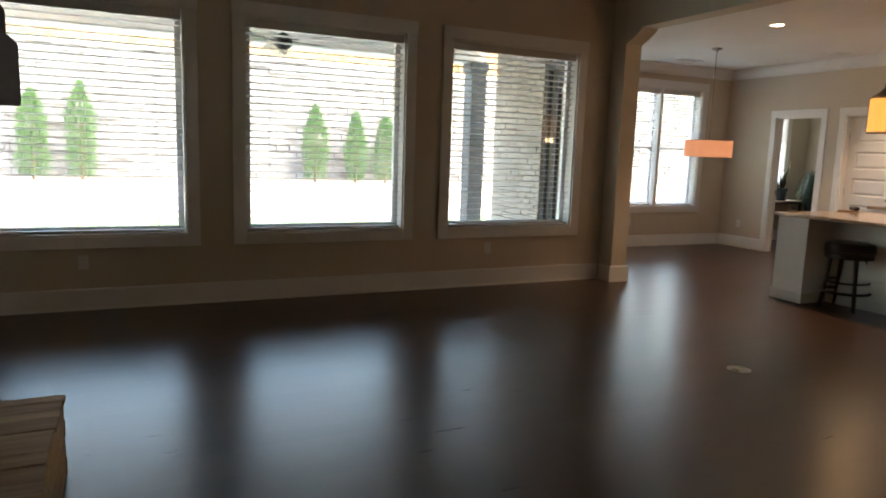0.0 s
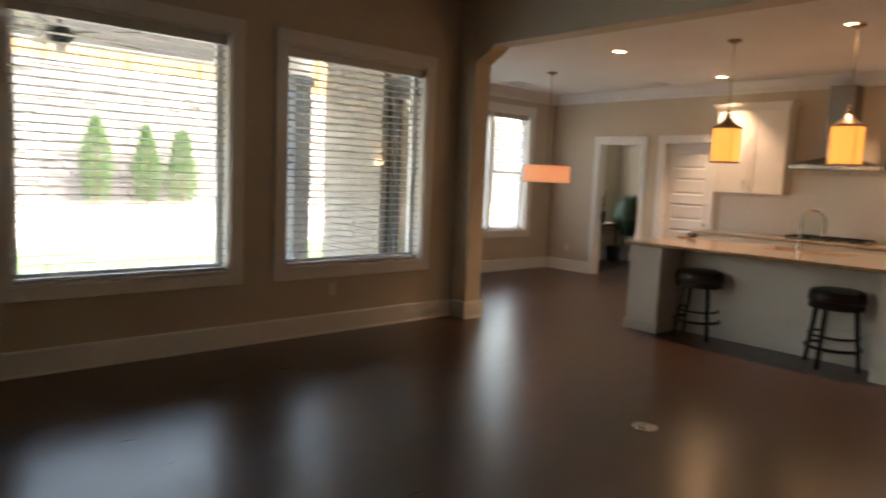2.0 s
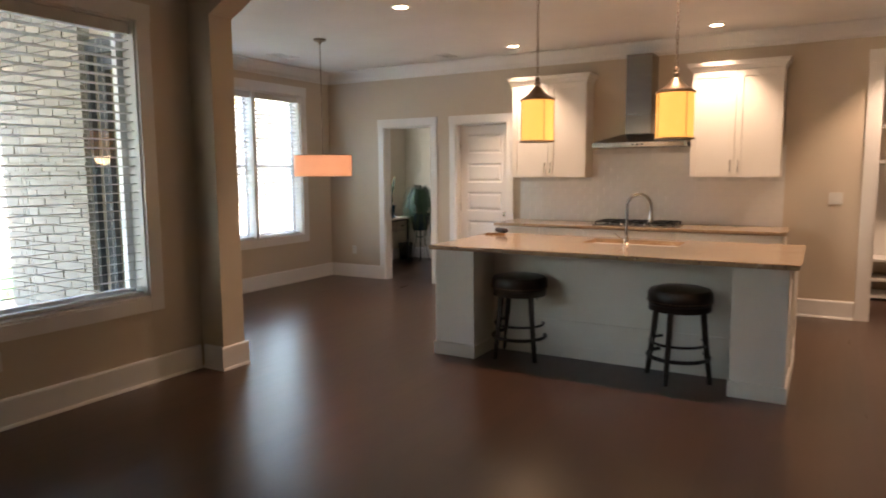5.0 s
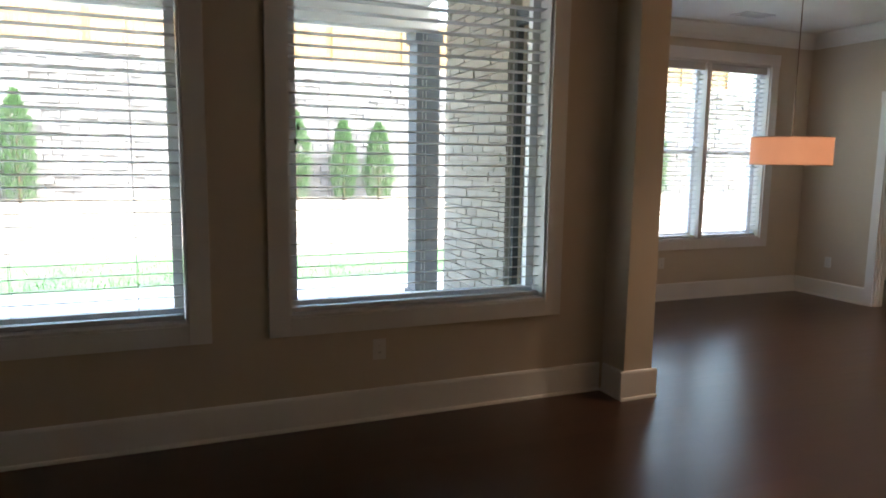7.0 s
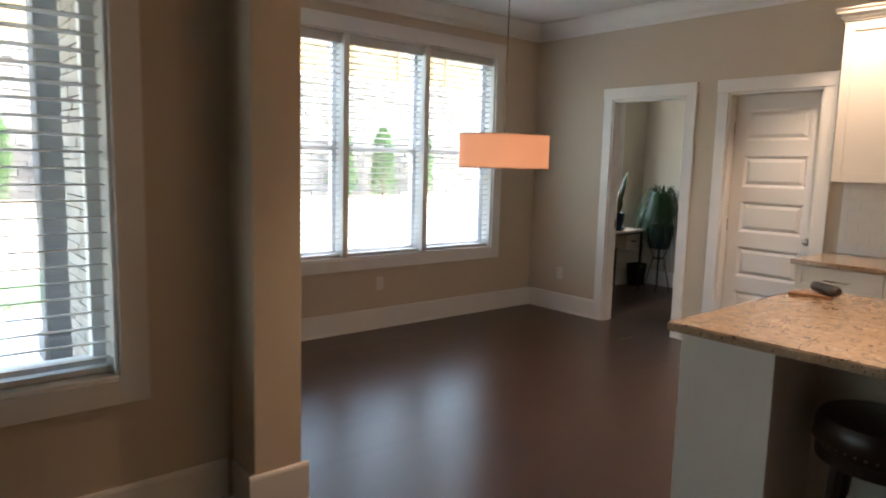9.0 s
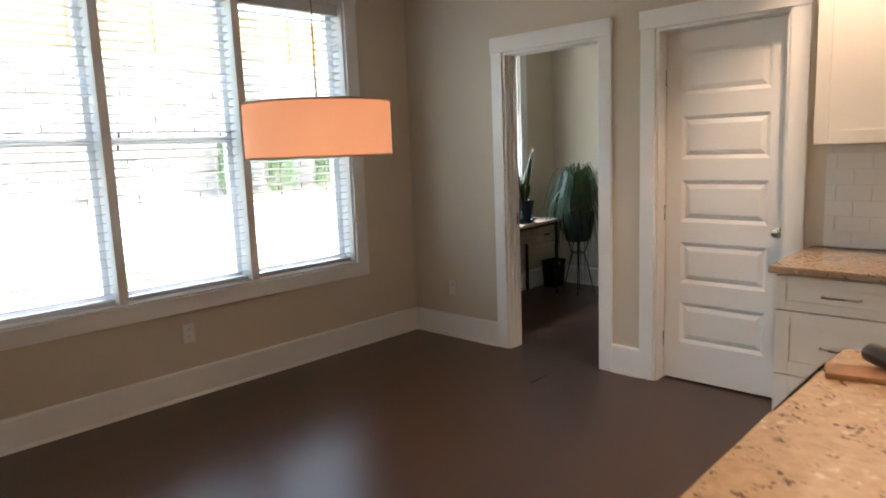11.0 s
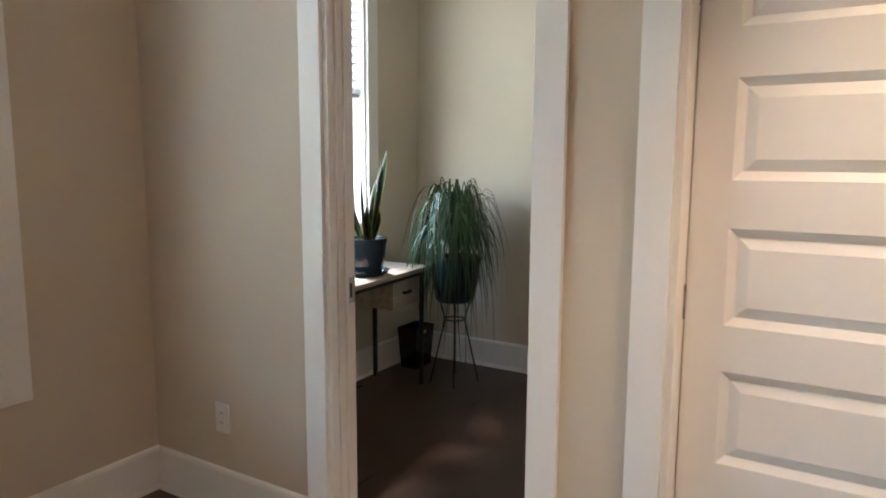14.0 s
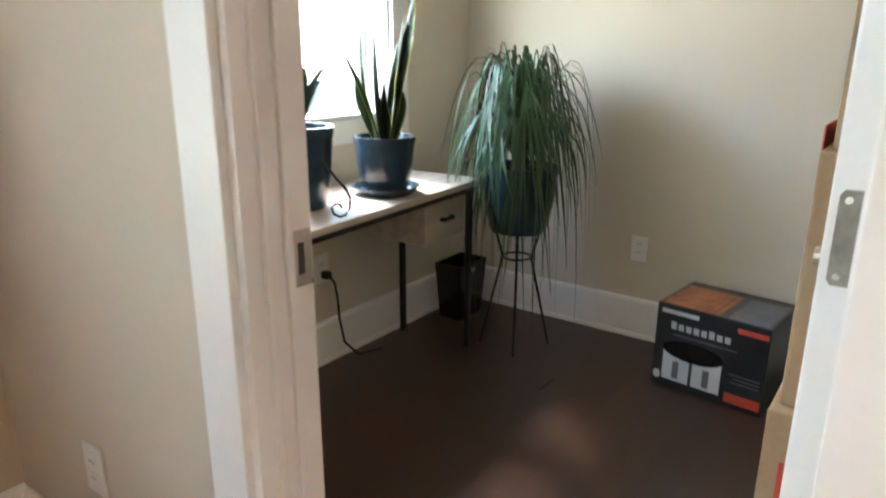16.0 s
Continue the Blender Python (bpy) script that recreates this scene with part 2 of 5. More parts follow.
def box(x0, x1, y0, y1, z0, z1, bm=None, bevel=0.0):
    b = bmesh.new() if bm is None else bm
    c = Matrix.Translation(((x0 + x1) / 2, (y0 + y1) / 2, (z0 + z1) / 2)) @ Matrix.Diagonal((abs(x1 - x0), abs(y1 - y0), abs(z1 - z0), 1))
    r = bmesh.ops.create_cube(b, size=1, matrix=c)
    if bevel:
        es = list({e for v in r["verts"] for e in v.link_edges})
        bmesh.ops.bevel(b, geom=es, offset=bevel, segments=2, profile=0.6, affect="EDGES", clamp_overlap=True)
    return b


def lathe(profile, centre, seg=32, bm=None):
    """A body turned round a vertical axis: profile of (radius, z)."""
    b = bmesh.new() if bm is None else bm
    rings = []
    for r, z in profile:
        rings.append([b.verts.new((centre[0] + r * math.cos(2 * math.pi * k / seg), centre[1] + r * math.sin(2 * math.pi * k / seg), centre[2] + z)) for k in range(seg)])
    for a, c in zip(rings, rings[1:]):
        for k in range(seg):
            b.faces.new((a[k], a[(k + 1) % seg], c[(k + 1) % seg], c[k]))
    for ring, flip in ((rings[0], True), (rings[-1], False)):
        if (ring[0].co - ring[seg // 2].co).length > 0.003:
            b.faces.new(ring[::-1] if flip else ring)
    return b


def tube(points, radius, seg=10, bm=None, taper=1.0):
    """A round bar along points."""
    b = bmesh.new() if bm is None else bm
    pts = [Vector(p) for p in points]
    rings, n = [], len(pts)
    for i, p in enumerate(pts):
        d = (pts[min(i + 1, n - 1)] - pts[max(i - 1, 0)]).normalized()
        u = d.cross(Vector((0, 0, 1)) if abs(d.z) < 0.9 else Vector((1, 0, 0))).normalized()
        w = d.cross(u)
        r = radius * (1 + (taper - 1) * i / max(1, n - 1))
        rings.append([b.verts.new(p + r * (math.cos(2 * math.pi * k / seg) * u + math.sin(2 * math.pi * k / seg) * w)) for k in range(seg)])
    for a, c in zip(rings, rings[1:]):
        for k in range(seg):
            b.faces.new((a[k], a[(k + 1) % seg], c[(k + 1) % seg], c[k]))
    b.faces.new(rings[0][::-1])
    b.faces.new(rings[-1])
    bmesh.ops.recalc_face_normals(b, faces=b.faces)
    return b


def extrude_x(prof, x0, x1, bm=None):
    """A moulding along x: prof of (y, z)."""
    b = bmesh.new() if bm is None else bm
    a = [b.verts.new((x0, y, z)) for y, z in prof]
    c = [b.verts.new((x1, y, z)) for y, z in prof]
    for i in range(len(prof)):
        j = (i + 1) % len(prof)
        b.faces.new((a[i], a[j], c[j], c[i]))
    b.faces.new(a[::-1])
    b.faces.new(c)
    bmesh.ops.recalc_face_normals(b, faces=b.faces)
    return b


def extrude_y(prof, y0, y1, bm=None):
    """A moulding along y: prof of (x, z)."""
    b = bmesh.new() if bm is None else bm
    a = [b.verts.new((x, y0, z)) for x, z in prof]
    c = [b.verts.new((x, y1, z)) for x, z in prof]
    for i in range(len(prof)):
        j = (i + 1) % len(prof)
        b.faces.new((a[i], a[j], c[j], c[i]))
    b.faces.new(a[::-1])
    b.faces.new(c)
    bmesh.ops.recalc_face_normals(b, faces=b.faces)
    return b


def structure(name, bm, material, label, category="wall"):
    return tagged(part(name, bm, material), label, category, kind="structure")


def wall(name, along, a0, a1, t0, t1, z0, z1, holes, material, label):
    """A wall along 'x' or 'y' from a0 to a1, between t0 and t1 thick; holes of (a0, a1, z0, z1)."""
    b = bmesh.new()
    cuts = sorted({a0, a1, *[h[0] for h in holes], *[h[1] for h in holes]})
    for p, q in zip(cuts, cuts[1:]):
        mid = (p + q) / 2
        spans, z = [], z0
        for h in sorted([h for h in holes if h[0] < mid < h[1]], key=lambda k: k[2]):
            if h[2] > z:
                spans.append((z, h[2]))
            z = h[3]
        if z < z1:
            spans.append((z, z1))
        for s, e in spans:
            if along == "x":
                box(p, q, t0, t1, s, e, b)
            else:
                box(t0, t1, p, q, s, e, b)
    bmesh.ops.remove_doubles(b, verts=b.verts, dist=0.0005)
    seen = {}
    for f in b.faces:
        seen.setdefault(tuple(round(c, 3) for c in f.calc_center_median()), []).append(f)
    bmesh.ops.delete(b, geom=[f for fs in seen.values() if len(fs) > 1 for f in fs], context="FACES")
    return structure(name, b, material, label)


# ---- the shell ----
CEIL, LIV = 2.85, 3.35
structure("subfloor", box(-1.4, 11.75, -3.2, 8.75, -0.2, -0.0006), M_GAP, "dark bed under the floor boards", "floor")
WINS = [(-0.75, 0.76), (1.25, 2.76), (3.25, 4.77)]
wall("wall_north", "x", -1.4, 5.21, 6.42, 6.62, -0.1, LIV, [(a, b, 0.61, 2.50) for a, b in WINS], M_WALL, "beige painted living room wall with three windows")
wall("wall_west", "y", -3.2, 6.42, -1.4, -1.2, -0.1, LIV, [], M_WALL, "beige painted living room wall")
wall("wall_south", "x", -1.4, 5.29, -3.2, -3.0, -0.1, LIV, [], M_WALL, "beige painted living room wall")
structure("wall_end", box(5.29, 5.42, -3.2, 1.075, -0.1, LIV), M_WALL, "beige painted wall end beside the kitchen")
structure("pilaster", box(5.21, 5.42, 6.195, 6.62, -0.1, LIV, bevel=0.004), M_WALL, "beige painted pilaster at the end of the window wall")
arc = [(6.19, 2.60), (6.15, 2.625), (6.09, 2.655), (6.03, 2.685), (5.985, 2.715), (5.96, 2.75)]
b = bmesh.new()
prof = [(y, z) for y, z in arc] + [(1.075, 2.75), (1.075, LIV), (6.19, LIV)]
va, vb = [b.verts.new((5.21, y, z)) for y, z in prof], [b.verts.new((5.42, y, z)) for y, z in prof]
for i in range(len(prof)):
    b.faces.new((va[i], va[(i + 1) % len(prof)], vb[(i + 1) % len(prof)], vb[i]))
b.faces.new(va)
b.faces.new(vb[::-1])
bmesh.ops.recalc_face_normals(b, faces=b.faces)
structure("header_beam", b, M_WALL, "beige painted header with a rounded corner between living room and kitchen", "beam")
wall("wall_nook_west", "y", 6.62, 8.73, 5.15, 5.42, -0.1, LIV, [(6.74, 7.46, 0.0, 2.42)], M_WALL, "outer wall beside the porch")
wall("wall_nook_north", "x", 5.42, 9.36, 8.53, 8.73, -0.1, LIV, [(6.24, 8.76, 0.63, 2.49)], M_WALL, "beige painted breakfast nook wall with a triple window")
wall("wall_east", "y", -0.2, 8.73, 9.36, 9.48, -0.1, LIV, [(6.838, 7.580, -0.01, 2.075), (5.755, 6.470, -0.01, 2.075), (1.07, 1.93, -0.01, 2.46)], M_WALL,
     "beige painted wall with two doorways and the kitchen range wall")
wall("wall_kitchen_south", "x", 5.42, 9.36, 0.0, 0.2, -0.1, LIV, [], M_WALL, "beige painted wall behind the tall cabinets")
wall("wall_office_north", "x", 9.48, 11.75, 8.70, 8.90, -0.1, LIV, [(9.92, 11.02, 0.98, 2.60)], M_WALL2, "beige painted office wall with a window")
wall("wall_office_east", "y", 5.2, 8.70, 11.6, 11.75, -0.1, LIV, [], M_WALL2, "plain beige painted office wall")
wall("wall_office_south", "x", 9.48, 11.6, 5.2, 5.35, -0.1, LIV, [], M_WALL2, "beige painted office wall")
wall("wall_pantry", "x", 9.48, 10.6, 5.2, 5.35, -0.1, 0.0, [], M_WALL2, "low wall foot under the floor")
wall("wall_mud_east", "y", -0.2, 2.6, 11.1, 11.25, -0.1, LIV, [], M_WALL, "beige painted mud room wall")
wall("wall_mud_north", "x", 9.48, 11.1, 2.45, 2.6, -0.1, LIV, [], M_WALL, "beige painted mud room wall")
wall("wall_mud_south", "x", 9.48, 11.25, -0.35, -0.2, -0.1, LIV, [], M_WALL, "beige painted mud room wall")
structure("ceiling_kitchen", box(5.42, 9.36, 0.2, 8.53, CEIL, CEIL + 0.1), M_CEIL, "flat off-white kitchen and nook ceiling", "ceiling")
structure("ceiling_living", box(-1.2, 5.21, -3.0, 6.42, LIV - 0.05, LIV + 0.1), M_CEIL, "flat off-white living room ceiling", "ceiling")
structure("ceiling_office", box(9.48, 11.6, 5.35, 8.70, CEIL, CEIL + 0.1), M_CEIL, "flat off-white office ceiling", "ceiling")
structure("ceiling_mud_room", box(9.48, 11.1, -0.2, 2.45, CEIL, CEIL + 0.1), M_CEIL, "flat off-white mud room ceiling", "ceiling")
structure("roof_slab", box(-1.6, 11.9, -3.4, 9.0, LIV + 0.1, LIV + 0.3), M_PORCH, "roof over the house", "roof")

# crown, skirting and casings
CR = [(0, -0.15), (0.012, -0.15), (0.02, -0.125), (0.05, -0.10), (0.085, -0.05), (0.11, -0.025), (0.125, -0.018), (0.125, 0), (0, 0)]


def crown_x(x0, x1, y, s):
    structure("crown_moulding", extrude_x([(y + s * a, CEIL - 0.001 + z) for a, z in CR], x0, x1), M_TRIM, "white painted crown moulding", "moulding")


def crown_y(y0, y1, x, s):
    structure("crown_moulding", extrude_y([(x + s * a, CEIL - 0.001 + z) for a, z in CR], y0, y1), M_TRIM, "white painted crown moulding", "moulding")


crown_x(5.42, 9.36, 8.53, -1)
crown_y(0.2, 8.53, 9.36, -1)
crown_y(6.62, 8.53, 5.42, 1)
BB = [(0, 0), (0.028, 0), (0.028, 0.006), (0.024, 0.016), (0.017, 0.02), (0.017, 0.165), (0.013, 0.176), (0.006, 0.18), (0, 0.18)]


def board_x(x0, x1, y, s):
    structure("baseboard", extrude_x([(y + s * a, z) for a, z in BB], x0, x1), M_TRIM, "tall white painted baseboard", "baseboard")


def board_y(y0, y1, x, s):
    structure("baseboard", extrude_y([(x + s * a, z) for a, z in BB], y0, y1), M_TRIM, "tall white painted baseboard", "baseboard")


board_x(-1.2, 5.182, 6.42, -1)
board_y(6.195, 6.392, 5.21, -1)
board_x(5.182, 5.448, 6.195, -1)
board_y(6.195, 8.502, 5.42, 1)
board_x(5.42, 9.36, 8.53, -1)
board_y(7.671, 8.502, 9.36, -1)
board_y(6.561, 6.747, 9.36, -1)
board_y(2.046, 2.62, 9.36, -1)
board_y(-3.0, 1.102, 5.29, -1)
board_x(5.29, 5.42, 1.075, 1)
board_x(9.48, 11.6, 8.70, -1)
board_y(5.37, 8.672, 11.6, -1)
board_y(-0.2, 0.35, 11.1, -1)


def casing_set(name, along, a0, a1, z0, z1, face, s, w, sill=True, parent=None, head=0.0):
    """Flat boards round an opening on the wall face; s is the way into the room."""
    f0, f1 = sorted((face, face + s * 0.02))
    g0, g1 = sorted((face, face + s * 0.026))

    def bd(p, q, r, t, u, v, nm):
        bb = box(p, q, u, v, r, t, bevel=0.002) if along == "x" else box(u, v, p, q, r, t, bevel=0.002)
        part(nm, bb, M_TRIM, parent)
    low = z0 - 0.095 if sill else 0.0
    bd(a0 - w, a0, low, z1, f0, f1, "side_casing")
    bd(a1, a1 + w, low, z1, f0, f1, "side_casing")
    bd(a0 - w - 0.005, a1 + w + 0.005, z1, z1 + w + 0.012 + head, g0, g1, "head_casing")
    if sill:
        bd(a0 + 0.001, a1 - 0.001, z0 - 0.095, z0, f0, f1, "sill_casing")


def blind(parent, x0, x1, z0, z1, y, gap=0.058, depth=0.052, tilt=-0.11):
    """A white slatted blind, slats a little tilted, with valance, bottom rail, cords and tassels."""
    head = part("valance", box(x0, x1, y - 0.035, y + 0.03, z1 - 0.075, z1, bevel=0.004), M_BLIND, parent)
    part("bottom_rail", box(x0, x1, y - 0.026, y + 0.026, z0 + 0.004, z0 + 0.028, bevel=0.004), M_BLIND, parent)
    proto = None
    z = z0 + 0.06
    while z < z1 - 0.09:
        if proto is None:
            b = bmesh.new()
            n = 4
            for i in range(2):
                for k in range(n + 1):
                    u = -0.5 + k / n
                    b.verts.new((x0 if i == 0 else x1, y + u * depth, z + u * depth * tilt + 0.0022 * (1 - 4 * u * u)))
            b.verts.ensure_lookup_table()
            low = [b.verts.new(v.co - Vector((0, 0, 0.0034))) for v in list(b.verts)]
            b.verts.ensure_lookup_table()
            vs = list(b.verts)
            for k in range(n):
                b.faces.new((vs[k], vs[n + 1 + k], vs[n + 2 + k], vs[k + 1]))
                b.faces.new((low[k + 1], low[n + 2 + k], low[n + 1 + k], low[k]))
            for a, c in ((0, n + 1), (n, 2 * n + 1)):
                b.faces.new((vs[a], low[a], low[c], vs[c]) if a else (vs[c], low[c], low[a], vs[a]))
            bmesh.ops.recalc_face_normals(b, faces=b.faces)
            proto, zp = part("slat", b, M_BLIND, parent), z
        else:
            c = new("slat", proto.data)
            c.parent = parent
            c.location = (0, 0, z - zp)
        z += gap
    w = x1 - x0
    for k in ((0.14, 0.5, 0.86) if w > 1 else (0.17, 0.83)):
        for dy in (-0.027, 0.027):
            part("ladder_cord", box(x0 + k * w - 0.001, x0 + k * w + 0.001, y + dy - 0.001, y + dy + 0.001, z0 + 0.02, z1 - 0.06), M_BLIND, parent)
    for i, dz in enumerate((0.0, 0.035)):
        cx, cz = x0 + 0.03 + 0.012 * i, z0 + 0.62 * (z1 - z0) - 0.24 + dz * 2
        cord = part("pull_cord", box(cx - 0.001, cx + 0.001, y - 0.04, y - 0.038, cz, z1 - 0.06), M_BLIND, parent)
        part("tassel", lathe([(0.002, 0.03), (0.006, 0.022), (0.008, 0.0), (0.005, -0.003), (0.001, -0.003)], (cx, y - 0.039, cz - 0.03), 10), M_DKWOOD, cord, "small dark cord tassel")


def window_unit(name, a0, a1, z0, z1, face, label, hung=False, lights=1, casw=0.105, depth=0.2, blinds=True, gap=0.058, raised=0.0, tilt=-0.11):
    """A window in a wall along x: casing, frame, sashes, panes and blinds. face: the wall's inner face."""
    w = thing(name, ((a0 + a1) / 2, face, z0), label, "window", kind="structure")
    casing_set(name, "x", a0, a1, z0, z1, face, -1, casw, True, w)
    part("stool_board", box(a0 + 0.002, a1 - 0.002, face - 0.012, face + 0.12, z0 + 0.001, z0 + 0.016, bevel=0.003), M_TRIM, w)
    for s, e in ((a0 + 0.001, a0 + 0.014), (a1 - 0.014, a1 - 0.001)):
        part("jamb_lining", box(s, e, face + 0.001, face + 0.12, z0 + 0.017, z1 - 0.015), M_TRIM, w)
    part("head_lining", box(a0 + 0.001, a1 - 0.001, face + 0.001, face + 0.12, z1 - 0.014, z1 - 0.001), M_TRIM, w)
    span = (a1 - a0) / lights
    for k in range(lights):
        p, q = a0 + k * span + 0.015, a0 + (k + 1) * span - 0.015
        if k:
            part("mullion", box(p - 0.03 - 0.012, p + 0.012, face + 0.001, face + 0.17, z0 + 0.017, z1 - 0.015, bevel=0.003), M_TRIM, w)
        y0, y1 = face + 0.12, face + 0.17
        fr = bmesh.new()
        for u in ((p, p + 0.05, z0 + 0.017, z1 - 0.015), (q - 0.05, q, z0 + 0.017, z1 - 0.015), (p + 0.05, q - 0.05, z0 + 0.017, z0 + 0.067), (p + 0.05, q - 0.05, z1 - 0.065, z1 - 0.015)):
            box(u[0], u[1], y0, y1, u[2], u[3], fr, 0.003)
        part("window_frame", fr, M_VINYL, w)
        mid = (z0 + z1) / 2
        if hung:
            rail = part("meeting_rail", box(p + 0.05, q - 0.05, y0 - 0.004, y1 + 0.004, mid - 0.022, mid + 0.022, bevel=0.003), M_VINYL, w)
            part("sash_lock", box((p + q) / 2 - 0.03, (p + q) / 2 + 0.03, y0 - 0.02, y0 - 0.005, mid + 0.023, mid + 0.036, bevel=0.003), M_VINYL, rail)
        for s, e in (((z0 + 0.067, mid - 0.022), (mid + 0.022, z1 - 0.065)) if hung else ((z0 + 0.067, z1 - 0.065),)):
            g = part("pane", box(p + 0.05, q - 0.05, y0 + 0.022, y0 + 0.026, s, e), M_GLASS, w)
            g.visible_shadow = False
        if blinds:
            bl = thing("window_blind", ((p + q) / 2, face + 0.06, z1), "white slatted blind, lowered with slats open", "blind", "window blinds")
            blind(bl, p + (0.004 if k == 0 else 0.02), q - (0.004 if k == lights - 1 else 0.02), z0 + 0.018 + raised, z1 - 0.016, face + 0.065, gap, tilt=tilt)
    return w


for i, (p, q) in enumerate(WINS):
    window_unit("window_%d" % (i + 1), p, q, 0.61, 2.50, 6.42, "large fixed window with wide white casing", gap=0.06)
window_unit("window_4", 6.24, 8.76, 0.63, 2.49, 8.53, "triple double-hung window with white casing", hung=True, lights=3, gap=0.05, tilt=-0.13)
window_unit("window_5", 9.92, 11.02, 0.98, 2.60, 8.70, "white double-hung office window", hung=True, casw=0.1, gap=0.05, raised=0.75)


def panel_board(b, y0, y1, z0, z1, x, rec=0.012):
    """A raised field on a door's face at x, looking towards -x."""
    ys, zs = (y0, y0 + 0.022, y0 + 0.05, y1 - 0.05, y1 - 0.022, y1), (z0, z0 + 0.022, z0 + 0.05, z1 - 0.05, z1 - 0.022, z1)
    dep = (0.0, rec, 0.002)
    rings = []
    for k in range(3):
        rings.append([b.verts.new((x + dep[k], y, z)) for y, z in ((ys[k], zs[k]), (ys[5 - k], zs[k]), (ys[5 - k], zs[5 - k]), (ys[k], zs[5 - k]))])
    for r, s in zip(rings, rings[1:]):
        for i in range(4):
            b.faces.new((r[i], r[(i + 1) % 4], s[(i + 1) % 4], s[i]))
    b.faces.new(rings[-1])


def doorway(name, y0, y1, z1, label, w=0.085, depth=(9.36, 9.48), back=True, head=0.0, pocket=False):
    d = thing(name, (depth[0], (y0 + y1) / 2, 0), label, "doorway", kind="structure")
    casing_set(name, "y", y0, y1, 0, z1, depth[0], -1, w, False, d, head)
    if back:
        casing_set(name, "y", y0, y1, 0, z1, depth[1], 1, w, False, d)
    if pocket:
        for p, q in ((depth[0] - 0.004, depth[0] + 0.038), (depth[1] - 0.038, depth[1] + 0.004)):
            part("split_jamb", box(p, q, y0 + 0.0005, y0 + 0.003, 0.0, z1 - 0.019), M_TRIM, d)
    for p, q in ((y0 + 0.0005, y0 + 0.018), (y1 - 0.018, y1 - 0.0005))[1 if pocket else 0:]:
        part("jamb", box(depth[0] - 0.004, depth[1] + 0.004, p, q, 0.0, z1 - 0.019), M_TRIM, d)
    part("head_jamb", box(depth[0] - 0.004, depth[1] + 0.004, y0 + 0.0005, y1 - 0.0005, z1 - 0.018, z1 - 0.0005), M_TRIM, d)
    return d


# office doorway with its pocket door slid almost out of sight
d1 = doorway("doorway_1", 6.838, 7.580, 2.075, "white cased doorway to the office", w=0.09, pocket=True)
for xx in (9.388, 9.428):
    part("stop_strip", box(xx, xx + 0.012, 7.552, 7.562, 0.001, 2.055, bevel=0.002), M_TRIM, d1)
sk = part("strike_plate", box(9.440, 9.480, 7.5585, 7.5618, 0.885, 0.975, bevel=0.001), M_NICKEL, d1, "brushed nickel strike plate")
part("keeper_hole", box(9.452, 9.464, 7.5575, 7.5588, 0.905, 0.955), M_SLOT, sk)
pd = thing("pocket_door", (9.43, 6.86, 0.006), "white pocket door slid back into its pocket", "door")
part("leaf", box(9.404, 9.440, 6.8385, 6.867, 0.006, 2.055, bevel=0.003), M_DOOR, pd)
g = bmesh.new()
ring = []
for k in range(24):
    u = 2 * math.pi * k / 24
    ring.append((6.8475 + 0.0125 * max(-1, min(1, 1.5 * math.cos(u))), 1.090 + 0.040 * max(-1, min(1, 1.25 * math.sin(u)))))
front, back = [g.verts.new((9.4022, y, z)) for y, z in ring], [g.verts.new((9.4045, y, z)) for y, z in ring]
g.faces.new(front)
for k in range(24):
    g.faces.new((front[k], back[k], back[(k + 1) % 24], front[(k + 1) % 24]))
bmesh.ops.recalc_face_normals(g, faces=g.faces)
pl = part("flush_pull", g, M_DULL, pd, "worn brushed nickel flush pull")
for zz in (1.058, 1.122):
    part("screw", tube([(9.4023, 6.853, zz), (9.4008, 6.853, zz)], 0.003, 8), M_NICKEL, pl)
part("finger_latch", tube([(9.422, 6.8675, 1.068), (9.422, 6.873, 1.068)], 0.008, 12), M_NICKEL, pd, "small bright latch on the door's edge")

# pantry door, five panels, shut
d2 = doorway("doorway_2", 5.755, 6.470, 2.075, "white cased doorway with a door", w=0.09)
dl = thing("door_1", (9.46, 6.12, 0.01), "white five-panel door, shut, with a nickel knob", "door", kind="structure")
b = bmesh.new()
X, Y0, Y1 = 9.452, 5.775, 6.450
pans = []
for k in range(5):
    lo = 0.240 + k * 0.3645
    pans.append((lo, lo + 0.246))
yy = (Y0, Y0 + 0.095, Y1 - 0.095, Y1)
cutz = [0.012] + [v for p in pans for v in p] + [2.053]
for i in range(len(cutz) - 1):
    z0, z1 = cutz[i], cutz[i + 1]
    for j in range(3):
        if j == 1 and i % 2 == 1:
            continue
        vs = [b.verts.new((X, y, z)) for y, z in ((yy[j], z0), (yy[j + 1], z0), (yy[j + 1], z1), (yy[j], z1))]
        b.faces.new(vs)
for z0, z1 in pans:
    panel_board(b, yy[1], yy[2], z0, z1, X)
bmesh.ops.remove_doubles(b, verts=b.verts, dist=0.0003)
bmesh.ops.recalc_face_normals(b, faces=b.faces)
box(X + 0.016, X + 0.036, Y0, Y1, 0.012, 2.053, b)
for u in ((Y0, Y0 + 0.001), (Y1 - 0.001, Y1)):
    box(X, X + 0.016, u[0], u[1], 0.012, 2.053, b)
part("leaf", b, M_DOOR, dl)


